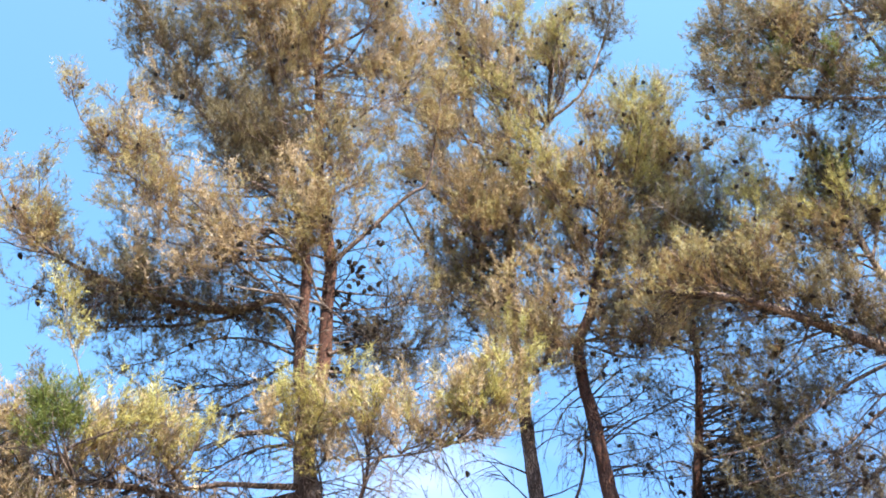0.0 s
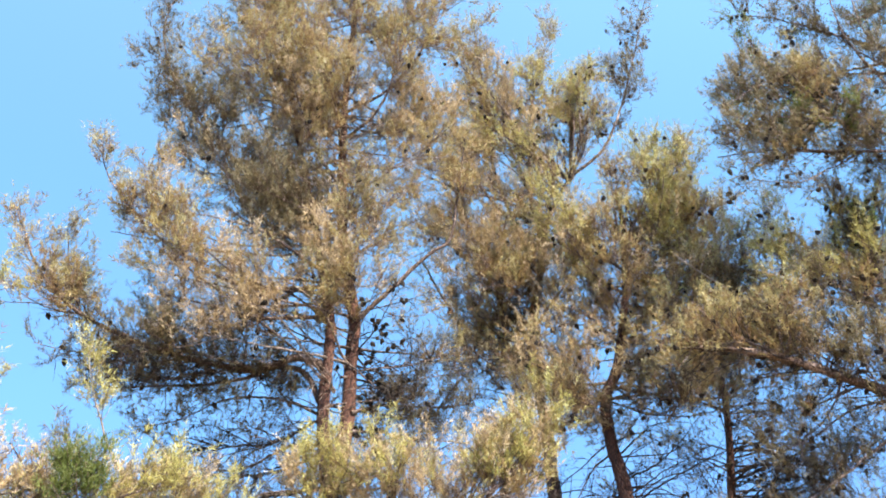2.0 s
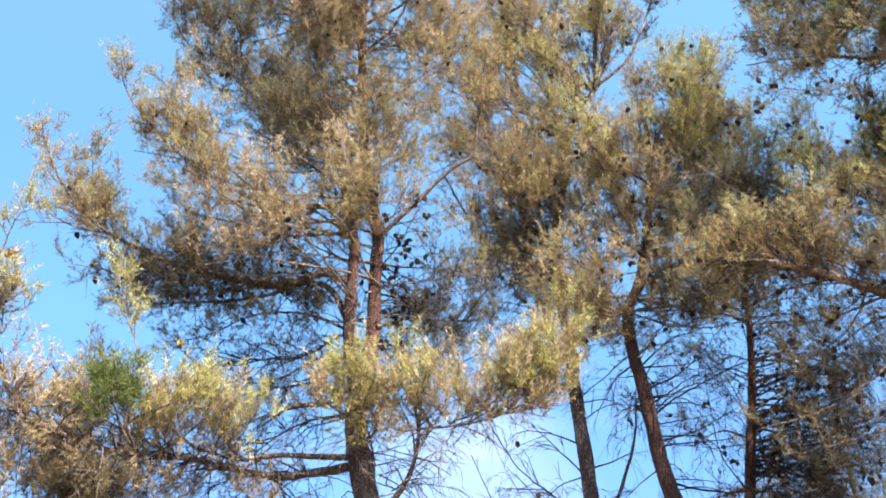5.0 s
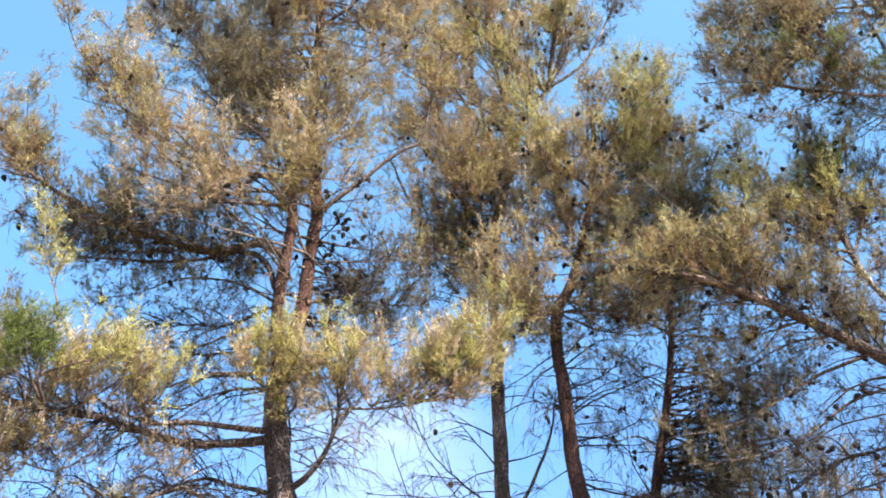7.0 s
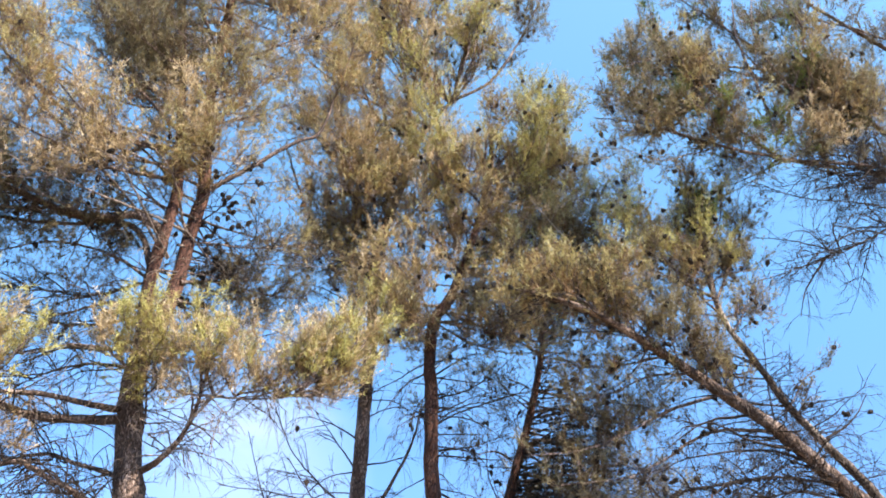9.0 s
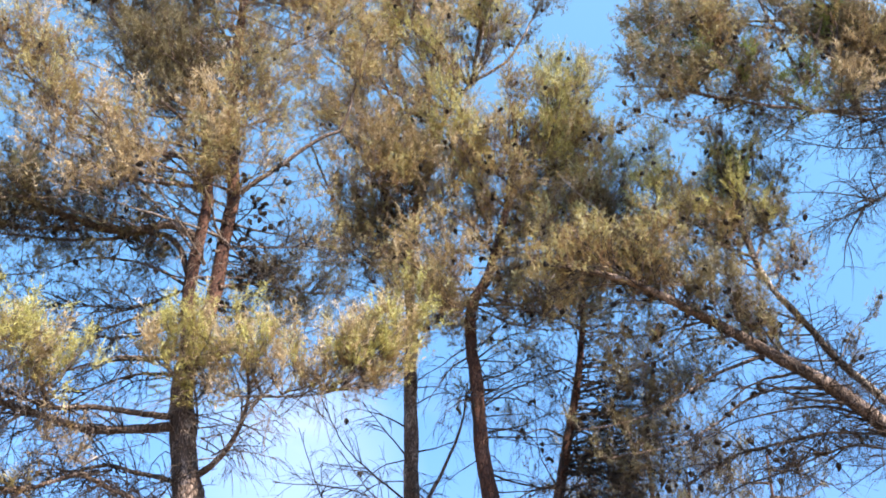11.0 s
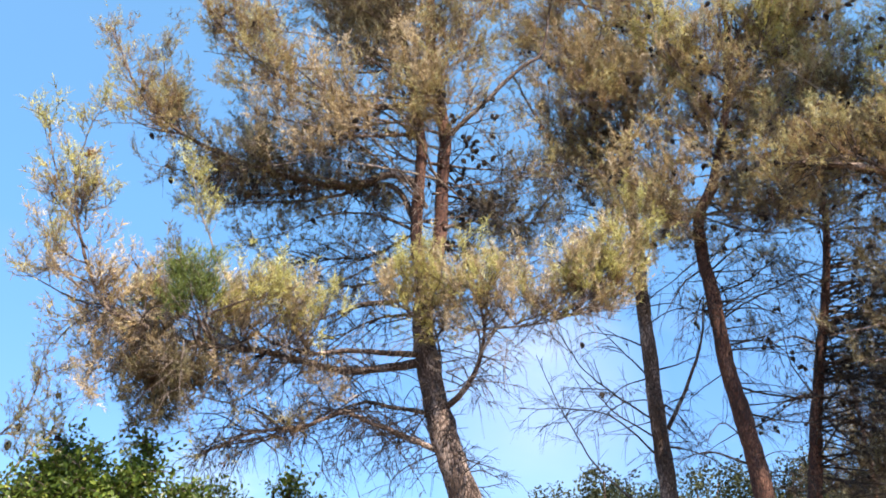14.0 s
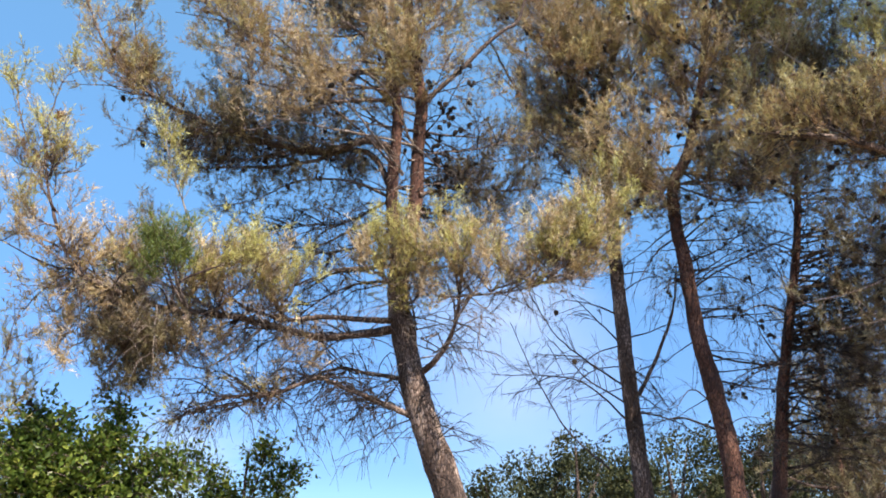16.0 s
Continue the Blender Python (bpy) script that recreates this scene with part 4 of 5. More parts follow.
for points in ([(2.70, 12.00, 4.01), (1.81, 12.00, 4.69), (1.50, 12.00, 5.12), (1.30, 12.00, 5.57)], [(2.73, 12.00, 3.76), (2.12, 12.00, 4.22), (1.65, 12.00, 4.77)], [(2.40, 12.20, 2.91), (1.86, 12.20, 3.39), (1.47, 12.20, 4.05), (1.04, 12.20, 5.09)],
               [(2.76, 12.00, 3.44), (2.27, 12.00, 3.93), (1.79, 12.00, 4.18), (0.71, 12.00, 4.22)], [(2.72, 12.00, 4.60), (2.34, 12.00, 5.03), (1.94, 12.00, 5.48)], [(2.67, 12.00, 5.12), (2.28, 12.00, 5.30), (1.85, 12.00, 5.39)],
               [(2.74, 12.00, 3.68), (3.22, 12.00, 3.60), (3.68, 12.00, 3.36)], [(2.70, 12.00, 4.77), (3.09, 12.00, 4.86), (3.45, 12.00, 5.03)]):
    branch(tree, points, 0.018, 0.005, start=0.15, spread=0.6, dense=1.1, bare=True, cones=2)

dead(tree, MAST, 16, 1.0, (-0.3, -0.9), 0.2, mat=DRY_TWIG)
dead(tree, [(2.75, 12.00, 3.28), (2.72, 12.00, 3.93), (2.69, 12.00, 5.12), (2.66, 12.00, 5.94)], 25, 0.9, (0.0, -0.2), 0.4, cones=2)

dead(tree, [(2.90, 12.00, 9.80), (2.58, 12.00, 8.23), (2.17, 12.10, 7.28)], 20, 1.3, (-0.7, -0.2), 0.4, cones=4)

# ---- curved pine beside it ----
tree = pine("curved dark-trunked pine with wide olive and tan crown")
stem(tree, [(3.66, 11.00, -0.16), (3.72, 11.00, 2.42), (3.64, 11.00, 3.58), (3.48, 11.00, 4.51), (3.42, 11.00, 5.49), (3.34, 11.00, 6.18), (3.38, 11.00, 6.83), (3.61, 11.00, 7.28), (3.76, 11.00, 7.76), (4.00, 11.00, 8.68), (4.20, 11.00, 9.81), (4.20, 11.00, 10.81)], 0.165, 0.035, BARK_RED)
branch(tree, [(3.74, 11.00, 7.66), (4.30, 10.70, 8.28), (4.98, 10.50, 8.72), (5.58, 10.40, 8.70)], 0.04, 0.008, "dry", 0.3, 0.5, 1.4, 6)
branch(tree, [(4.00, 11.00, 8.68), (4.45, 10.90, 9.62), (5.03, 10.90, 10.73), (5.61, 10.90, 11.90)], 0.035, 0.006, "olive", 0.25, 0.42, 1.4, 8)
branch(tree, [(4.09, 11.00, 9.12), (4.01, 10.80, 10.02), (4.07, 10.70, 11.01)], 0.03, 0.006, "olive", 0.2, 0.5, 1.4, 5)
branch(tree, [(4.00, 11.00, 8.68), (3.47, 10.70, 8.91), (3.10, 10.50, 9.44)], 0.03, 0.008, "olive", 0.2, 0.5, 1.3, 5)
branch(tree, [(3.69, 11.00, 7.47), (4.50, 10.90, 7.69), (5.43, 10.80, 7.63), (6.08, 10.80, 8.02)], 0.035, 0.008, "olive", 0.3, 0.5, 1.5, 8)
branch(tree, [(3.57, 11.00, 7.10), (2.97, 10.80, 7.00), (2.45, 10.60, 7.09), (2.12, 10.50, 7.26)], 0.03, 0.006, "dry", 0.25, 0.4, 1.1, 5)
branch(tree, [(3.98, 11.00, 8.57), (4.86, 10.80, 9.43), (5.55, 10.70, 10.19), (5.97, 10.70, 10.45)], 0.03, 0.006, "olive", 0.25, 0.45, 1.3, 6)
branch(tree, [(3.76, 11.00, 7.76), (3.32, 10.80, 8.14), (2.88, 10.70, 8.28)], 0.025, 0.006, "olive", 0.2, 0.45, 1.2, 6)
branch(tree, [(3.61, 11.00, 7.28), (3.93, 10.70, 7.30), (4.35, 10.60, 7.06), (4.77, 10.50, 6.83)], 0.025, 0.006, "dry", 0.2, 0.42, 0.9, 8)
branch(tree, [(3.84, 11.00, 8.06), (4.13, 10.60, 8.01), (4.40, 10.40, 7.89)], 0.02, 0.006, "olive", 0.1, 0.5, 1.2, 5)
branch(tree, [(5.15, 9.90, 8.06), (4.75, 9.80, 8.30), (4.43, 9.80, 8.62)], 0.016, 0.008, "dry", 0.3, 0.2, 0.5, 0, mat=PALE_TWIG)
branch(tree, [(3.41, 11.00, 6.92), (2.94, 10.90, 6.70), (2.60, 10.80, 6.74)], 0.02, 0.006, "dry", 0.2, 0.35, 1.0, 4)
BOLE = [(3.38, 11.00, 6.83), (3.61, 11.00, 7.28), (3.76, 11.00, 7.76), (4.00, 11.00, 8.68), (4.20, 11.00, 9.81)]
for centre, radii, count, leaves in (([(3.66, 10.80, 9.66)], (1.0, 0.7, 1.3), 10, "fresh dry olive"), ([(4.91, 10.70, 9.36)], (1.1, 0.7, 1.2), 11, "fresh dry olive"), ([(4.33, 10.70, 7.58)], (1.3, 0.7, 0.7), 7, "dry olive"),
                                     ([(5.78, 10.70, 8.06)], (0.8, 0.5, 0.8), 11, "olive green"), ([(2.80, 10.70, 7.13)], (0.9, 0.5, 0.6), 5, "dry olive"),
                                     ([(5.71, 10.80, 10.53)], (0.5, 0.4, 0.8), 6, "fresh olive"), ([(5.88, 10.60, 9.17)], (0.7, 0.5, 0.8), 9, "fresh olive"), ([(5.44, 10.90, 11.40)], (0.3, 0.3, 0.6), 3, "fresh"), ([(4.68, 10.80, 10.90)], (0.5, 0.4, 0.7), 5, "olive fresh"), ([(4.77, 10.60, 6.70)], (0.9, 0.5, 0.5), 6, "green olive"), ([(3.50, 10.90, 6.60)], (0.8, 0.5, 0.4), 4, "green")):
    fill(tree, BOLE, centre[0], radii, count, leaves)
for centre, radii, count, leaves in (((3.35, 11.20, 10.10), (0.6, 0.6, 0.9), 7, "olive dry fresh"), ((3.30, 11.20, 8.30), (0.6, 0.5, 0.7), 6, "dry olive"), ((5.15, 10.60, 9.70), (0.6, 0.5, 0.9), 7, "fresh olive"), ((5.30, 10.90, 11.10), (0.5, 0.4, 0.7), 5, "fresh olive"), ((5.60, 10.00, 8.50), (0.5, 0.4, 0.6), 6, "olive green"), ((2.92, 11.00, 6.62), (0.5, 0.4, 0.5), 6, "dry olive")):
    fill(tree, BOLE, centre, radii, count, leaves, 0.55, 0.7)
for points in ([(3.40, 11.00, 5.16), (4.04, 11.00, 5.57), (4.81, 11.00, 5.92), (5.48, 11.00, 6.09)], [(3.44, 11.00, 4.83), (4.05, 11.00, 4.99), (4.72, 11.00, 5.32)], [(3.40, 11.00, 5.92), (3.97, 11.00, 6.36), (4.56, 11.00, 6.45)], [(3.50, 11.00, 4.35), (4.10, 11.00, 4.19), (4.71, 11.00, 4.19), (6.10, 11.20, 4.56)],
               [(3.36, 11.00, 6.00), (3.02, 11.00, 5.75), (2.74, 11.00, 5.32)], [(3.54, 11.00, 3.96), (4.12, 11.00, 3.81), (4.80, 11.00, 3.81)], [(3.59, 11.00, 3.29), (3.10, 11.00, 3.43), (2.72, 11.00, 3.32)], [(3.40, 11.00, 5.57), (4.23, 11.40, 6.07), (5.09, 11.60, 6.90)]):
    branch(tree, points, 0.018, 0.005, start=0.15, spread=0.55, dense=1.2, bare=True, cones=3)

dead(tree, BOLE, 18, 1.0, (0.3, -0.9), 0.2, mat=DRY_TWIG)
dead(tree, [(3.65, 11.00, 3.00), (3.64, 11.00, 3.58), (3.48, 11.00, 4.51), (3.42, 11.00, 5.49), (3.34, 11.00, 6.18)], 52, 1.2, (0.6, 0.0), 0.35, cones=3)

# ---- thin reddish pine farther back ----
tree = pine("thin reddish pine with dark drooping branches")
stem(tree, [(5.06, 14.00, 0.11), (5.47, 14.00, 2.64), (5.77, 14.00, 4.31), (6.02, 14.00, 5.40), (6.24, 14.00, 6.23), (6.46, 14.00, 7.21), (6.62, 14.00, 8.23), (6.73, 14.00, 9.79)], 0.15, 0.04, BARK_RED)
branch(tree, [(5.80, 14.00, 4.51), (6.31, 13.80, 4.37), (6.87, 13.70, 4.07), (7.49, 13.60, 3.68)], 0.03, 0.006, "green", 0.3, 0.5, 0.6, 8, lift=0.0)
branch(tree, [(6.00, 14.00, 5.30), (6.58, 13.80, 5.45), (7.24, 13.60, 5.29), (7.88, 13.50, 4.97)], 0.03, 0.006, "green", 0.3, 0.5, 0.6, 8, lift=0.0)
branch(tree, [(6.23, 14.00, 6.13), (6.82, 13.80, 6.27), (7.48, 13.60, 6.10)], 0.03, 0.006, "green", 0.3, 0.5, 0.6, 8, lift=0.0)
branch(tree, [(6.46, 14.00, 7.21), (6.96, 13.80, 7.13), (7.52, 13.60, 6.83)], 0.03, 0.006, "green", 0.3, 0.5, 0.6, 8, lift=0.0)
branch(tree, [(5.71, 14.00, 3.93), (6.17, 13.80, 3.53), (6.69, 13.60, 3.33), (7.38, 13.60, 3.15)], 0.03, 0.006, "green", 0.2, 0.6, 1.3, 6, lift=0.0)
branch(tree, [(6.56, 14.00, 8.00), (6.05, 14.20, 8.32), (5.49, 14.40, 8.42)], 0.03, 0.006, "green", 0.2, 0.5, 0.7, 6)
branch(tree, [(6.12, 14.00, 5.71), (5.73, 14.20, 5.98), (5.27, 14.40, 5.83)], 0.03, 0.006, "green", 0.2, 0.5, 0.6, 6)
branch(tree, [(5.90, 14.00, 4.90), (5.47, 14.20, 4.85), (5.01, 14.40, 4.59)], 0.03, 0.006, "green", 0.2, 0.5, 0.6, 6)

# these boughs take the dark needles in place of cast shade
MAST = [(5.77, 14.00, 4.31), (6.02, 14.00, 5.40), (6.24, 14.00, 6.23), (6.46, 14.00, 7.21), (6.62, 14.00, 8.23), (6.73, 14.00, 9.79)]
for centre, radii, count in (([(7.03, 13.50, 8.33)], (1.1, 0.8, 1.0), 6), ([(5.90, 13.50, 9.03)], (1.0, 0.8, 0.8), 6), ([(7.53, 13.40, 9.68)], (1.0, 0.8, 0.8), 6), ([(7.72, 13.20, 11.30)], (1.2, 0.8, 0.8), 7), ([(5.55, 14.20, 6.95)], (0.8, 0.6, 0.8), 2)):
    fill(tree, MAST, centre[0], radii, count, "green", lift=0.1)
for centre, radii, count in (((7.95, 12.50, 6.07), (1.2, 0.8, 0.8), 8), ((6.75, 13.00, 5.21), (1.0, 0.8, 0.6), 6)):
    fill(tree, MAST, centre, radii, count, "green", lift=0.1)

# dark dead sprays, thickened to stand for the shade down here
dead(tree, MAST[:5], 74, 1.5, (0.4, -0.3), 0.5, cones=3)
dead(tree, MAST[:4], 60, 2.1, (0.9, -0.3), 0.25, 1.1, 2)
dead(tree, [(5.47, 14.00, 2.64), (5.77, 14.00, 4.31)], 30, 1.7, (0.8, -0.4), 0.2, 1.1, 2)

# ---- leaning pine ----
tree = pine("leaning pine with two grey slanting stems, one painted sun-dappled")
stem(tree, [(12.22, 9.00, 1.62), (10.92, 9.00, 2.96), (9.71, 9.00, 3.97), (9.08, 9.00, 4.41), (8.43, 9.00, 4.83), (7.77, 9.00, 5.26), (6.93, 9.00, 5.64), (6.09, 9.00, 6.04), (5.42, 9.00, 6.32), (4.74, 9.00, 6.52), (4.08, 9.00, 6.58)], 0.19, 0.03, BARK_GREY)
stem(tree, [(10.23, 9.05, 3.60), (9.36, 9.15, 4.69), (8.70, 9.20, 5.32), (8.21, 9.20, 5.75), (7.82, 9.20, 6.28), (7.40, 9.20, 6.73), (7.18, 9.20, 7.23), (7.00, 9.20, 8.05), (6.97, 9.20, 8.86)], 0.085, 0.02, BARK_DAPPLED, "leader")
branch(tree, [(5.42, 9.00, 6.32), (4.92, 9.00, 6.57), (4.42, 9.00, 6.89), (4.16, 9.00, 7.27)], 0.03, 0.008, "olive", 0.1, 0.4, 1.6, 3)
branch(tree, [(5.42, 9.00, 6.32), (5.27, 9.00, 6.91), (5.12, 9.00, 7.32)], 0.025, 0.008, "green", 0.1, 0.4, 1.6, 3)
branch(tree, [(6.09, 9.00, 6.04), (5.75, 9.10, 6.53), (5.47, 9.20, 6.87)], 0.025, 0.008, "olive", 0.1, 0.35, 1.4, 3)
branch(tree, [(4.74, 9.00, 6.52), (4.08, 9.00, 6.58), (3.52, 9.00, 6.52)], 0.025, 0.008, "olive", 0.1, 0.4, 1.5, 3)
branch(tree, [(7.18, 9.20, 7.23), (7.00, 9.20, 8.05), (6.97, 9.20, 8.86), (6.96, 9.20, 9.29)], 0.025, 0.008, "green", 0.15, 0.42, 1.9, 12)
branch(tree, [(7.18, 9.20, 7.23), (7.66, 9.30, 8.06), (7.96, 9.30, 8.75), (8.25, 9.30, 9.26)], 0.025, 0.008, "green", 0.15, 0.3, 1.6, 3)
branch(tree, [(7.12, 9.20, 7.60), (6.61, 9.40, 7.96), (6.21, 9.50, 8.43), (6.10, 9.50, 8.86)], 0.025, 0.008, "fresh", 0.35, 0.3, 1.2, 5)
branch(tree, [(7.40, 9.20, 6.73), (7.65, 9.20, 7.14), (7.96, 9.20, 7.49)], 0.02, 0.006, "olive", 0.15, 0.25, 1.2, 2)
branch(tree, [(7.82, 9.20, 6.28), (7.24, 9.40, 6.60), (6.77, 9.50, 6.90), (6.59, 9.60, 7.47)], 0.02, 0.006, "olive", 0.15, 0.3, 0.9, 6)
branch(tree, [(8.21, 9.20, 5.75), (8.59, 9.20, 6.24), (9.04, 9.20, 6.50)], 0.015, 0.005, "green", 0.15, 0.25, 0.8, 3)
branch(tree, [(6.93, 9.00, 5.64), (6.15, 9.20, 5.33), (5.23, 9.40, 4.78), (4.24, 9.50, 4.52)], 0.03, 0.006, "green", 0.25, 0.4, 0.5, 8, lift=0.05)
branch(tree, [(7.77, 9.00, 5.26), (6.90, 9.30, 5.16), (5.85, 9.50, 4.53), (4.72, 9.70, 4.27)], 0.03, 0.006, "green", 0.3, 0.42, 0.5, 8, lift=0.05)
branch(tree, [(6.42, 9.00, 5.87), (5.90, 9.30, 5.80), (5.31, 9.50, 5.52), (4.85, 9.60, 5.39)], 0.02, 0.006, "green", 0.25, 0.4, 1.1, 8, lift=0.05)
branch(tree, [(6.09, 9.00, 6.04), (5.62, 9.40, 5.95), (5.04, 9.60, 5.91)], 0.02, 0.006, "green", 0.25, 0.35, 0.8, 6, lift=0.05)
SLANT = [(7.77, 9.00, 5.26), (6.93, 9.00, 5.64), (6.09, 9.00, 6.04), (5.42, 9.00, 6.32), (4.74, 9.00, 6.52), (4.08, 9.00, 6.58)]
for centre, radii, count, leaves in (([(5.01, 9.00, 6.85)], (0.8, 0.5, 0.5), 8, "olive green"), ([(5.70, 9.40, 5.80)], (0.7, 0.5, 0.4), 4, "green olive")):
    fill(tree, SLANT, centre[0], radii, count, leaves, 0.42, 0.7)
STEM2 = [(8.21, 9.20, 5.75), (7.82, 9.20, 6.28), (7.40, 9.20, 6.73), (7.18, 9.20, 7.23), (7.00, 9.20, 8.05)]
for centre, radii, count, leaves in (([(5.83, 9.40, 7.88)], (0.45, 0.4, 0.5), 6, "fresh olive"), ([(7.74, 9.30, 7.59)], (0.4, 0.4, 0.6), 5, "olive green"), ([(6.91, 9.50, 6.48)], (0.6, 0.4, 0.5), 5, "olive"), ([(6.15, 9.50, 7.52)], (0.5, 0.4, 0.5), 5, "olive green"), ([(7.50, 9.30, 9.28)], (0.6, 0.4, 0.4), 6, "green fresh")):
    fill(tree, STEM2, centre[0], radii, count, leaves, 0.4, 0.9)
fill(tree, [(8.21, 9.20, 5.75), (7.82, 9.20, 6.28), (7.40, 9.20, 6.73), (7.18, 9.20, 7.23), (7.00, 9.20, 8.05)], [(7.01, 9.20, 8.36)][0], (0.62, 0.5, 0.7), 10, "fresh olive deep", 0.36)
fill(tree, [(8.21, 9.20, 5.75), (7.82, 9.20, 6.28), (7.40, 9.20, 6.73), (7.18, 9.20, 7.23), (7.00, 9.20, 8.05)], [(6.62, 9.50, 7.34)][0], (0.6, 0.4, 0.4), 5, "olive green", 0.3, 0.7)
for points in ([(8.10, 9.00, 5.03), (7.29, 9.00, 5.07), (6.79, 9.00, 5.22), (6.25, 9.00, 5.06)], [(8.34, 9.00, 4.88), (7.63, 9.10, 4.99), (6.46, 9.10, 4.74), (5.91, 9.20, 4.47)], [(8.67, 9.00, 4.65), (7.75, 9.10, 4.63), (6.92, 9.20, 4.46), (5.95, 9.30, 4.14)],
               [(9.08, 9.00, 4.41), (7.99, 9.10, 4.51), (6.87, 9.20, 4.09)], [(7.35, 9.00, 5.43), (6.68, 9.10, 5.23), (6.10, 9.20, 4.79)], [(8.70, 9.20, 5.32), (9.27, 9.20, 5.67), (9.69, 9.20, 6.17)]):
    branch(tree, points, 0.024, 0.006, start=0.1, spread=0.45, dense=1.1, bare=True, cones=3)

fill(tree, SLANT, (5.03, 9.20, 6.80), (0.7, 0.4, 0.5), 9, "green olive", 0.4, 0.9)
fill(tree, SLANT, (6.10, 8.70, 6.35), (0.8, 0.3, 0.4), 9, "green", 0.35, 0.9)
# more near-black dead twigs, in place of shade under the slanting stem
dead(tree, [(7.75, 9.10, 4.63), (6.92, 9.20, 4.46), (5.95, 9.30, 4.14)], 26, 1.0, (-0.5, 0.3), 0.4)
dead(tree, [(7.99, 9.10, 4.51), (6.87, 9.20, 4.09)], 26, 1.1, (-0.4, 0.2), 0.7)
dead(tree, SLANT, 36, 0.9, (-0.6, 0.2), 0.5, cones=2)
dead(tree, [(9.08, 9.00, 4.41), (8.43, 9.00, 4.83), (7.77, 9.00, 5.26), (6.93, 9.00, 5.64)], 40, 0.8, (0.2, -0.2), 0.4, cones=1)
dead(tree, [(9.08, 9.00, 4.41), (8.43, 9.00, 4.83), (7.77, 9.00, 5.26)], 34, 1.3, (-1.0, 0.2), 0.1, cones=1)
dead(tree, [(8.70, 9.20, 5.32), (8.21, 9.20, 5.75), (7.82, 9.20, 6.28), (7.40, 9.20, 6.73)], 14, 0.7, (0.4, 0.0), 0.2, cones=2)
dead(tree, [(9.36, 9.15, 4.69), (8.70, 9.20, 5.32), (8.21, 9.20, 5.75), (7.82, 9.20, 6.28)], 26, 0.6, (-0.2, -0.3), 0.3)

# ---- tall pine that overhangs from the side ----
tree = pine("tall pine with overhanging dense dark green boughs")
stem(tree, [(13.91, 9.00, 1.76), (15.38, 9.00, 5.12), (17.12, 9.00, 9.50), (18.55, 9.00, 13.99), (20.04, 9.00, 20.01), (22.50, 9.00, 28.88)], 0.22, 0.06, BARK_GREY)
branch(tree, [(17.64, 9.00, 11.14), (13.40, 8.80, 10.56), (10.16, 8.60, 10.08), (8.12, 8.50, 9.62), (6.57, 8.50, 9.52), (5.60, 8.50, 9.54), (4.84, 8.50, 9.41)], 0.06, 0.008, "green", 0.4, 0.4, 1.4, 16, lift=0.5)
branch(tree, [(18.31, 9.00, 13.15), (14.08, 8.80, 12.46), (10.33, 8.60, 11.65), (7.84, 8.50, 11.24), (6.21, 8.50, 11.05), (5.27, 8.50, 10.49)], 0.06, 0.008, "green", 0.4, 0.5, 1.5, 16)
branch(tree, [(18.55, 9.00, 13.99), (14.67, 8.80, 14.11), (11.39, 8.60, 13.38), (9.32, 8.50, 13.09), (7.78, 8.50, 12.37)], 0.05, 0.008, "green", 0.35, 0.55, 1.5, 10)
branch(tree, [(10.33, 8.60, 11.65), (9.23, 8.30, 10.58), (8.71, 8.20, 10.12), (9.16, 8.10, 10.07)], 0.03, 0.008, "dry", 0.2, 0.45, 1.2, 3)
branch(tree, [(8.12, 8.50, 9.62), (7.14, 8.50, 10.08), (6.14, 8.50, 10.21), (5.41, 8.60, 10.27)], 0.03, 0.006, "green", 0.2, 0.4, 1.3, 8)
branch(tree, [(11.12, 8.80, 11.11), (8.93, 8.70, 11.91), (7.54, 8.60, 12.33), (6.65, 8.60, 12.67), (5.80, 8.60, 12.68)], 0.045, 0.006, "green", 0.35, 0.42, 1.4, 12)
branch(tree, [(11.78, 8.80, 13.36), (9.73, 8.70, 13.81), (8.56, 8.60, 14.31), (7.62, 8.60, 14.79), (6.52, 8.60, 14.38)], 0.045, 0.006, "green", 0.35, 0.45, 1.5, 10)
branch(tree, [(8.93, 8.70, 11.91), (7.19, 8.60, 11.33), (5.97, 8.60, 11.03), (5.22, 8.60, 11.01)], 0.03, 0.006, "green", 0.3, 0.42, 1.4, 8)
branch(tree, [(9.49, 8.70, 9.96), (7.62, 8.60, 9.60), (6.25, 8.50, 9.49), (5.57, 8.50, 9.82), (4.83, 8.50, 9.92)], 0.035, 0.006, "green", 0.3, 0.4, 1.3, 8)
branch(tree, [(11.84, 8.70, 15.95), (9.96, 8.60, 15.88), (8.97, 8.60, 16.43)], 0.04, 0.006, "green", 0.2, 0.5, 1.4, 4)
branch(tree, [(7.08, 8.50, 9.56), (6.03, 8.50, 9.00), (5.28, 8.50, 8.98), (4.72, 8.50, 8.52)], 0.015, 0.004, "green", 0.2, 0.3, 0.8, 8, lift=0.0)
BOUGH = [(18.31, 9.00, 13.15), (14.08, 8.80, 12.46), (10.23, 8.60, 11.24), (8.30, 8.50, 10.67), (6.65, 8.50, 10.26)]
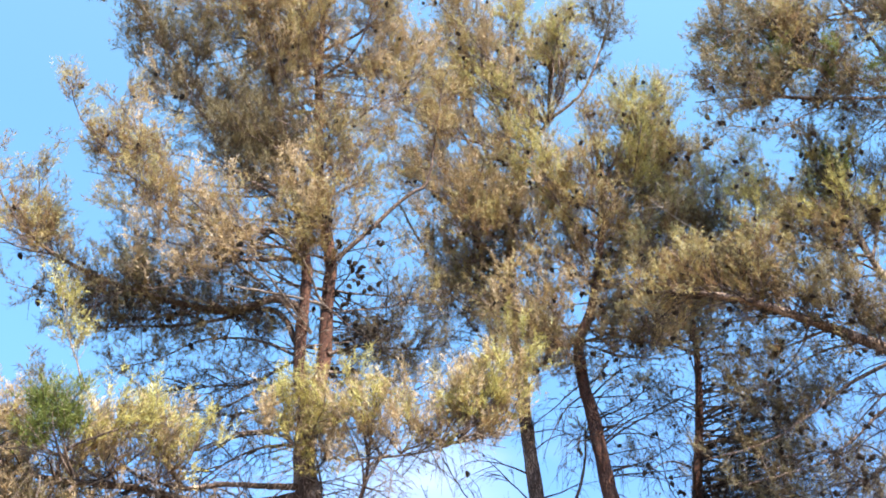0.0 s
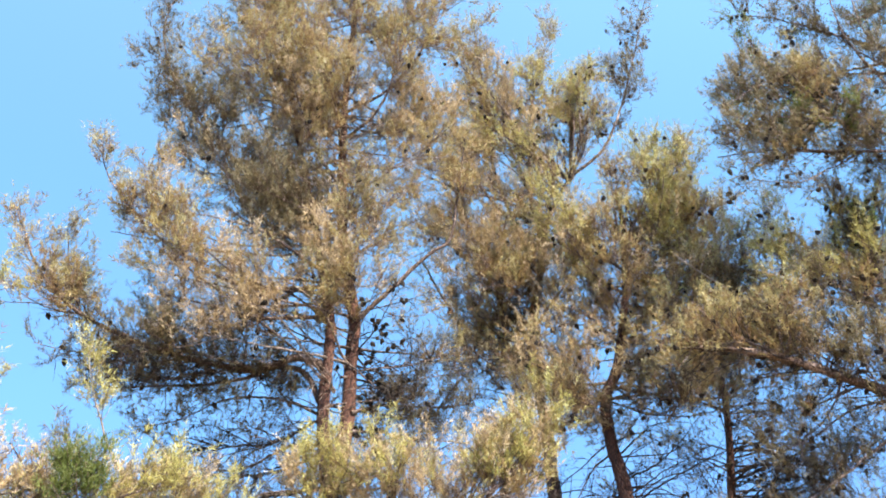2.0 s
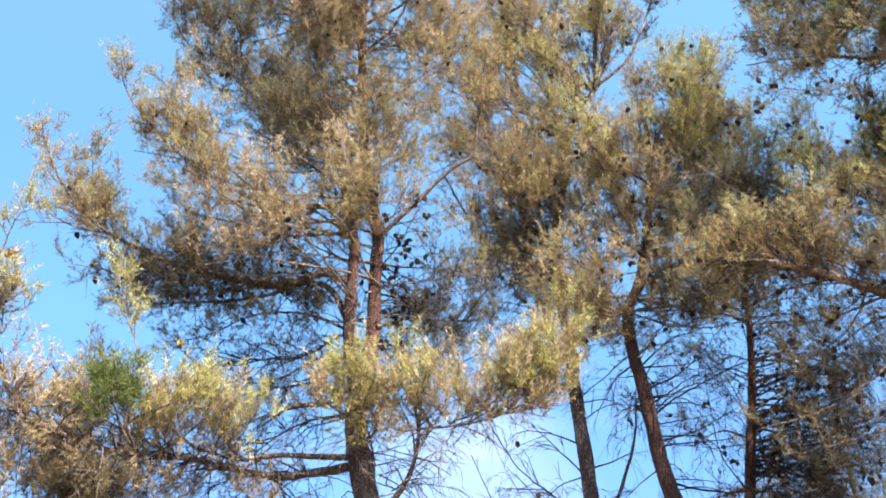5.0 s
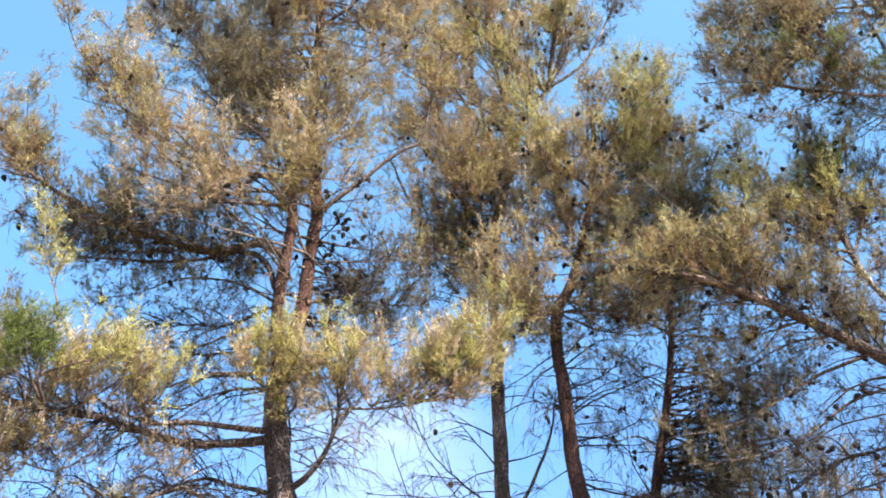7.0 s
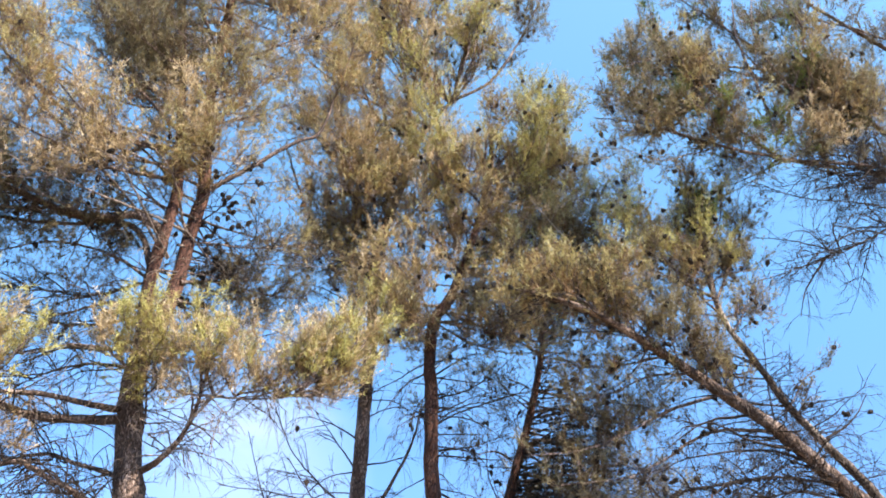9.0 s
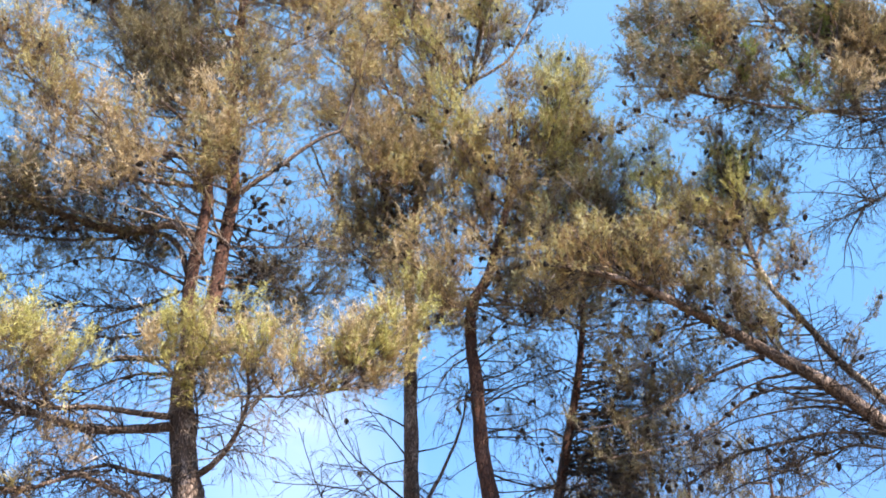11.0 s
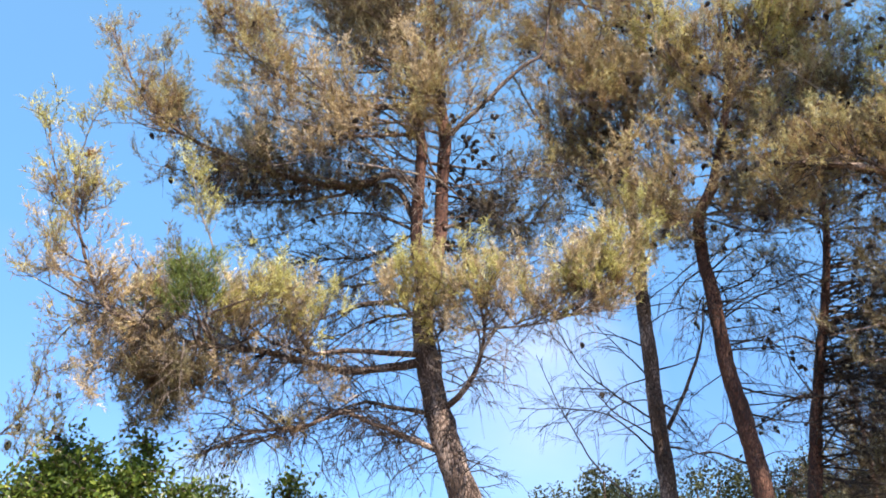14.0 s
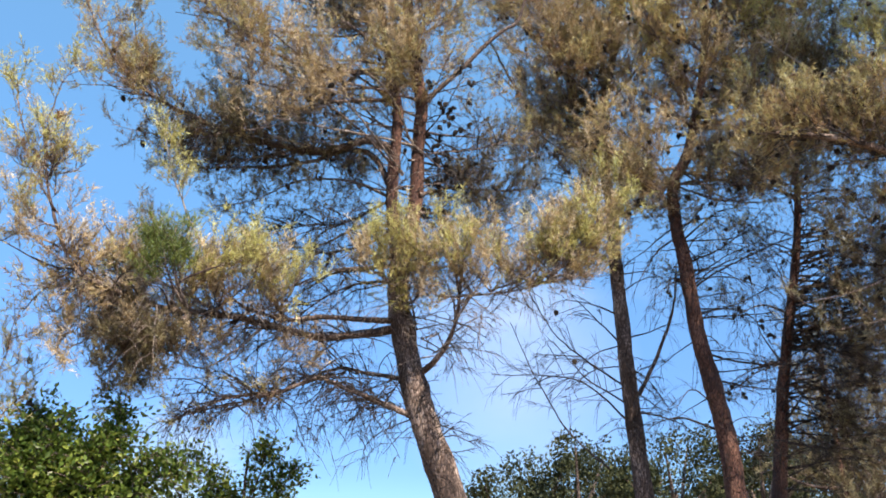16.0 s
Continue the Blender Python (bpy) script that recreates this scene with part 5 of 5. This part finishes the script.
for centre, radii, count in (([(6.69, 8.50, 10.62)], (1.1, 0.7, 0.6), 9), ([(9.20, 8.50, 11.83)], (1.0, 0.7, 0.9), 10), ([(6.86, 8.60, 10.93)], (1.0, 0.7, 1.0), 8), ([(5.61, 8.50, 9.71)], (0.6, 0.4, 0.4), 6), ([(7.59, 8.50, 9.55)], (1.0, 0.5, 0.22), 7), ([(5.84, 8.60, 11.56)], (0.45, 0.4, 0.9), 6), ([(9.71, 8.40, 10.80)], (0.6, 0.5, 0.6), 6), ([(8.31, 8.60, 13.61)], (1.0, 0.7, 0.8), 7)):
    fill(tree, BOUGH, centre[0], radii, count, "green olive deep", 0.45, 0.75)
for centre, radii, count, leaves in (((9.45, 8.60, 11.49), (0.9, 0.6, 0.7), 9, "green olive"), ((9.90, 8.60, 12.30), (0.9, 0.6, 0.8), 9, "green olive"), ((9.70, 8.60, 10.75), (0.8, 0.5, 0.5), 9, "green dry olive"), ((10.10, 8.70, 11.30), (0.8, 0.5, 0.7), 12, "green olive"), ((8.75, 8.70, 10.30), (0.8, 0.5, 0.4), 9, "green")):
    fill(tree, BOUGH, centre, radii, count, leaves, 0.45, 0.75)
dead(tree, [(11.71, 8.60, 9.98), (10.15, 8.60, 10.01), (8.98, 8.50, 9.62)], 34, 1.1, (-0.4, 0.1), 0.7)
dead(tree, [(11.71, 8.60, 9.98), (9.81, 8.60, 8.62), (8.72, 8.60, 7.96)], 26, 1.2, (-0.5, 0.1), 0.5)
for points in ([(11.71, 8.60, 9.98), (9.81, 8.60, 8.62), (8.72, 8.60, 7.96), (7.11, 8.60, 7.14)], [(11.52, 8.60, 9.36), (9.88, 8.60, 9.27), (8.52, 8.60, 9.02), (7.59, 8.60, 9.08)], [(10.76, 8.60, 8.74), (9.51, 8.60, 8.65), (8.26, 8.60, 7.66)], [(11.71, 8.60, 9.98), (9.75, 8.60, 9.68), (8.27, 8.60, 8.85)],
               [(8.72, 8.60, 7.96), (8.31, 8.60, 7.39), (8.12, 8.60, 6.89)]):
    branch(tree, points, 0.020, 0.005, start=0.1, spread=0.5, dense=1.3, bare=True)

dead(tree, [(11.89, 8.70, 10.21), (10.15, 8.60, 10.01), (8.98, 8.50, 9.62), (8.11, 8.50, 9.59)], 36, 1.1, (-0.5, 0.0), 0.9)

dead(tree, [(13.11, 8.70, 10.06), (11.89, 8.70, 10.21), (10.15, 8.60, 10.01)], 22, 1.9, (-0.7, 0.0), 0.9)

# ---- pines in the background ----
def far_pine(x, y, height, wide, label="dark dense pine farther back in the grove", leaf="green", low=0.35, size=2.2, dense=1.0):
    tree = pine(label, "pines in the background")
    g = np.random.default_rng(int(abs(x * 13 + y * 7)))
    lean = g.normal(size=2) * 0.03 * height
    top = np.array([x + lean[0], y + lean[1], height])
    stem(tree, [(x, y, -0.1), (x + lean[0] * 0.3, y + lean[1] * 0.3, height * 0.4), tuple(top)], 0.012 * height + 0.04, 0.03, BARK_RED)
    for k in range(int(9 * dense) + 3):
        h = low + (0.97 - low) * (k + 0.5) / (int(9 * dense) + 3)
        a = g.uniform(0, 2 * np.pi)
        reach = wide * (1.0 - 0.55 * (h - low) / (1 - low)) * g.uniform(0.7, 1.15)
        c = np.array([x + lean[0] * h, y + lean[1] * h, height * h])
        d = np.array([math.cos(a), math.sin(a), 0])
        branch(tree, [tuple(c), tuple(c + d * reach * 0.5 + UP * 0.1), tuple(c + d * reach + UP * 0.35 * reach)], 0.05, 0.012, leaf, 0.15, wide * 0.5, 0.3, 0, size=size, shoots=0.45)
    return tree


# ---- broad-leaved tree ----
def leaf_quads(soup, places, ways, sizes):
    """Ovate leaves, folded a little along the midrib."""
    places, ways, sizes = np.asarray(places), unit(np.asarray(ways)), np.asarray(sizes)[:, None]
    side = unit(np.cross(ways, unit(rng.normal(size=ways.shape) * 0.6 + UP)))
    nor = np.cross(side, ways)
    p = [places, places + (ways * 0.45 + side * 0.30 + nor * 0.06) * sizes, places + ways * sizes, places + (ways * 0.45 - side * 0.30 + nor * 0.06) * sizes]
    soup.add(np.stack(p, 1).reshape(-1, 3), np.arange(len(places) * 4).reshape(-1, 4), rng.beta(0.8, 1.2, len(places)))


def leafy(tree, points, r0, spread, count, leaf=0.075):
    line = smooth_line(points, 0.12)
    n = len(line)
    wood, green, places, ways = Soup(), Soup(), [], []
    tube(wood, line, np.linspace(r0, 0.006, n), 7)
    t, a, b = frames_along(line)
    for k in range(count):
        i = int(rng.uniform(0.2, 1) * (n - 1))
        f = rng.uniform(0, 2 * np.pi)
        way = unit(t[i] * 0.5 + a[i] * np.cos(f) + b[i] * np.sin(f) + UP * 0.4)
        far = spread * rng.uniform(0.4, 1.2)
        w = np.linspace(0, 1, 4)[:, None]
        side = line[i] + way * far * w - UP * far * 0.2 * w ** 2
        tube(wood, side, np.linspace(0.006, 0.0025, 4), 4)
        for q in range(15):
            s = rng.uniform(0.2, 1.05)
            places.append(side[0] + (side[-1] - side[0]) * s + rng.normal(size=3) * 0.05)
            ways.append(way * 0.5 + rng.normal(size=3) * 0.7 - UP * 0.25)
    limb = part("branch", wood.mesh("branch"), TWIG, tree)
    leaf_quads(green, places, ways, leaf * rng.uniform(0.6, 1.25, len(places)))
    part("leaves", green.mesh("leaves", False), BROADLEAF, limb)


shrub = tagged(new("leafy_tree"), "bushy broad-leaved tree with glossy bright green leaves", "tree")
stem(shrub, [(-3.74, 9.00, 0.16), (-3.86, 9.00, 1.20), (-3.94, 9.00, 2.05), (-3.98, 9.00, 2.62)], 0.07, 0.03, BARK_GREY)
for points in ([(-3.90, 9.00, 2.17), (-4.23, 8.80, 2.54), (-4.47, 8.70, 2.88)], [(-3.93, 9.00, 2.00), (-3.69, 8.80, 2.49), (-3.43, 8.70, 2.93)], [(-3.93, 9.00, 2.00), (-3.95, 8.70, 2.53), (-4.05, 8.60, 3.03)], [(-3.90, 9.00, 1.83), (-3.25, 8.80, 2.26), (-3.08, 8.80, 2.72)], [(-3.96, 9.00, 1.83), (-4.31, 8.60, 2.25), (-4.68, 8.50, 2.68)],
               [(-3.85, 9.00, 1.83), (-3.53, 8.60, 2.30), (-3.60, 8.50, 2.68)], [(-3.90, 9.00, 1.83), (-3.98, 8.50, 2.24), (-4.12, 8.40, 2.67)]):
    leafy(shrub, points, 0.022, 0.46, 120, 0.072)
for points in ([(-3.90, 9.00, 2.17), (-4.20, 8.90, 2.80), (-4.40, 8.90, 3.25)], [(-3.93, 9.00, 2.20), (-3.55, 8.90, 2.80), (-3.40, 8.90, 3.22)], [(-3.85, 9.00, 1.90), (-3.10, 8.90, 2.40), (-2.70, 8.90, 2.62)]):
    leafy(shrub, points, 0.016, 0.34, 70, 0.072)
small = tagged(new("leafy_tree"), "thin broad-leaved sapling with dark green leaves", "tree")
stem(small, [(-2.39, 11.00, -0.16), (-2.47, 11.00, 1.11), (-2.54, 11.00, 2.29), (-2.53, 11.00, 3.00)], 0.04, 0.015, BARK_GREY)
for points in ([(-2.53, 11.00, 2.16), (-2.93, 11.00, 2.57), (-3.34, 11.00, 3.00)], [(-2.54, 11.00, 2.29), (-2.36, 11.00, 2.71), (-2.32, 11.00, 3.14)], [(-2.52, 11.00, 2.09), (-2.12, 11.00, 2.43), (-1.93, 11.00, 2.85)], [(-2.51, 11.00, 1.89), (-2.76, 11.00, 2.36), (-3.07, 11.00, 2.50)], [(-2.51, 11.00, 1.89), (-3.35, 11.00, 2.43), (-3.63, 11.00, 3.00)]):
    leafy(small, points, 0.014, 0.36, 60, 0.065)


# ---- trees in the distance ----
def far_oak(x, y, height, wide, label="distant round-crowned evergreen oak, dusty green"):
    """A round crown of many leafy clumps on a short trunk."""
    tree = tagged(new("oak_tree"), label, "tree", "oaks in the distance")
    g = np.random.default_rng(int(abs(x * 17 + y * 5)) + 3)
    stem(tree, [(x, y, -0.2), (x + g.normal() * 0.1, y, height * 0.3), (x + g.normal() * 0.3, y, height * 0.62)], 0.03 * height, 0.05, BARK_GREY)
    for k in range(9):
        a, h = k * 2.4 + g.uniform(0, 0.6), g.uniform(0.45, 0.9)
        r = wide * math.sqrt(max(0.1, 1 - ((h - 0.62) / 0.42) ** 2)) * g.uniform(0.5, 0.85)
        tip = np.array([x + r * math.cos(a), y + r * math.sin(a), height * h])
        root = np.array([x, y, height * 0.35])
        line = smooth_line([root, (root + tip) / 2 + UP * 0.3, tip], 0.3)
        wood, green = Soup(), Soup()
        tube(wood, line, np.linspace(0.09, 0.03, len(line)), 6)
        limb = part("branch", wood.mesh("branch"), TWIG, tree)
        places = []
        for c in range(9):
            mid = tip + unit(g.normal(size=3)) * wide * g.uniform(0.1, 0.5) * np.array([1, 1, 0.8])
            places.append(mid + unit(g.normal(size=(56, 3))) * (g.uniform(0.2, 1.0, (56, 1)) ** 0.5) * wide * g.uniform(0.13, 0.24))
        places = np.concatenate(places)
        leaf_quads(green, places, g.normal(size=places.shape) + UP * 0.3, g.uniform(0.10, 0.19, len(places)))
        part("leaves", green.mesh("leaves", False), OAKLEAF, limb)


OAKLEAF = leaf_material("oak_leaves", [(0.0, (0.014, 0.019, 0.009)), (0.45, (0.036, 0.044, 0.018)), (0.8, (0.075, 0.082, 0.03)), (1.0, (0.17, 0.165, 0.075))], 0.15, 0.7)
far_oak(1.9, 30.0, 5.2, 1.8)
far_oak(3.7, 33.0, 5.9, 2.2)
far_oak(4.9, 31.0, 6.6, 2.3)
far_oak(7.1, 35.0, 6.4, 2.6)
far_oak(8.1, 30.0, 6.6, 2.4)
far_oak(10.6, 33.0, 6.3, 2.8)
far_oak(11.1, 30.0, 6.6, 2.4)
far_oak(13.7, 32.0, 6.2, 2.8)
far_oak(15.0, 30.0, 6.5, 2.5)
far_oak(7.4, 40.0, 6.5, 3.4)
far_oak(11.7, 40.0, 6.9, 3.4)
far_oak(16.0, 40.0, 7.1, 3.4)
far_oak(18.4, 40.0, 6.9, 3.4)
far_pine(10.6, 20.0, 5.5, 2.4)
far_pine(8.9, 19.0, 6.1, 2.0)
far_pine(11.5, 21.0, 8.4, 2.6)
far_pine(12.6, 21.0, 7.2, 3.0)
far_pine(15.9, 22.0, 8.1, 3.0)

# ---- withered ball of needles on the nearest low limb ----
ball = Soup()
spots = unit(rng.normal(size=(46, 3)))
add_tufts(ball, np.array([(-4.11, 7.78, 6.12)][0]) + spots * 0.02, spots + rng.normal(size=spots.shape) * 0.2, rng.uniform(0.6, 0.85, 46))
part("withered_tuft", ball.mesh("withered_tuft", False), DEAD_BROWN, near_limb, "withered rust-brown ball of needles")
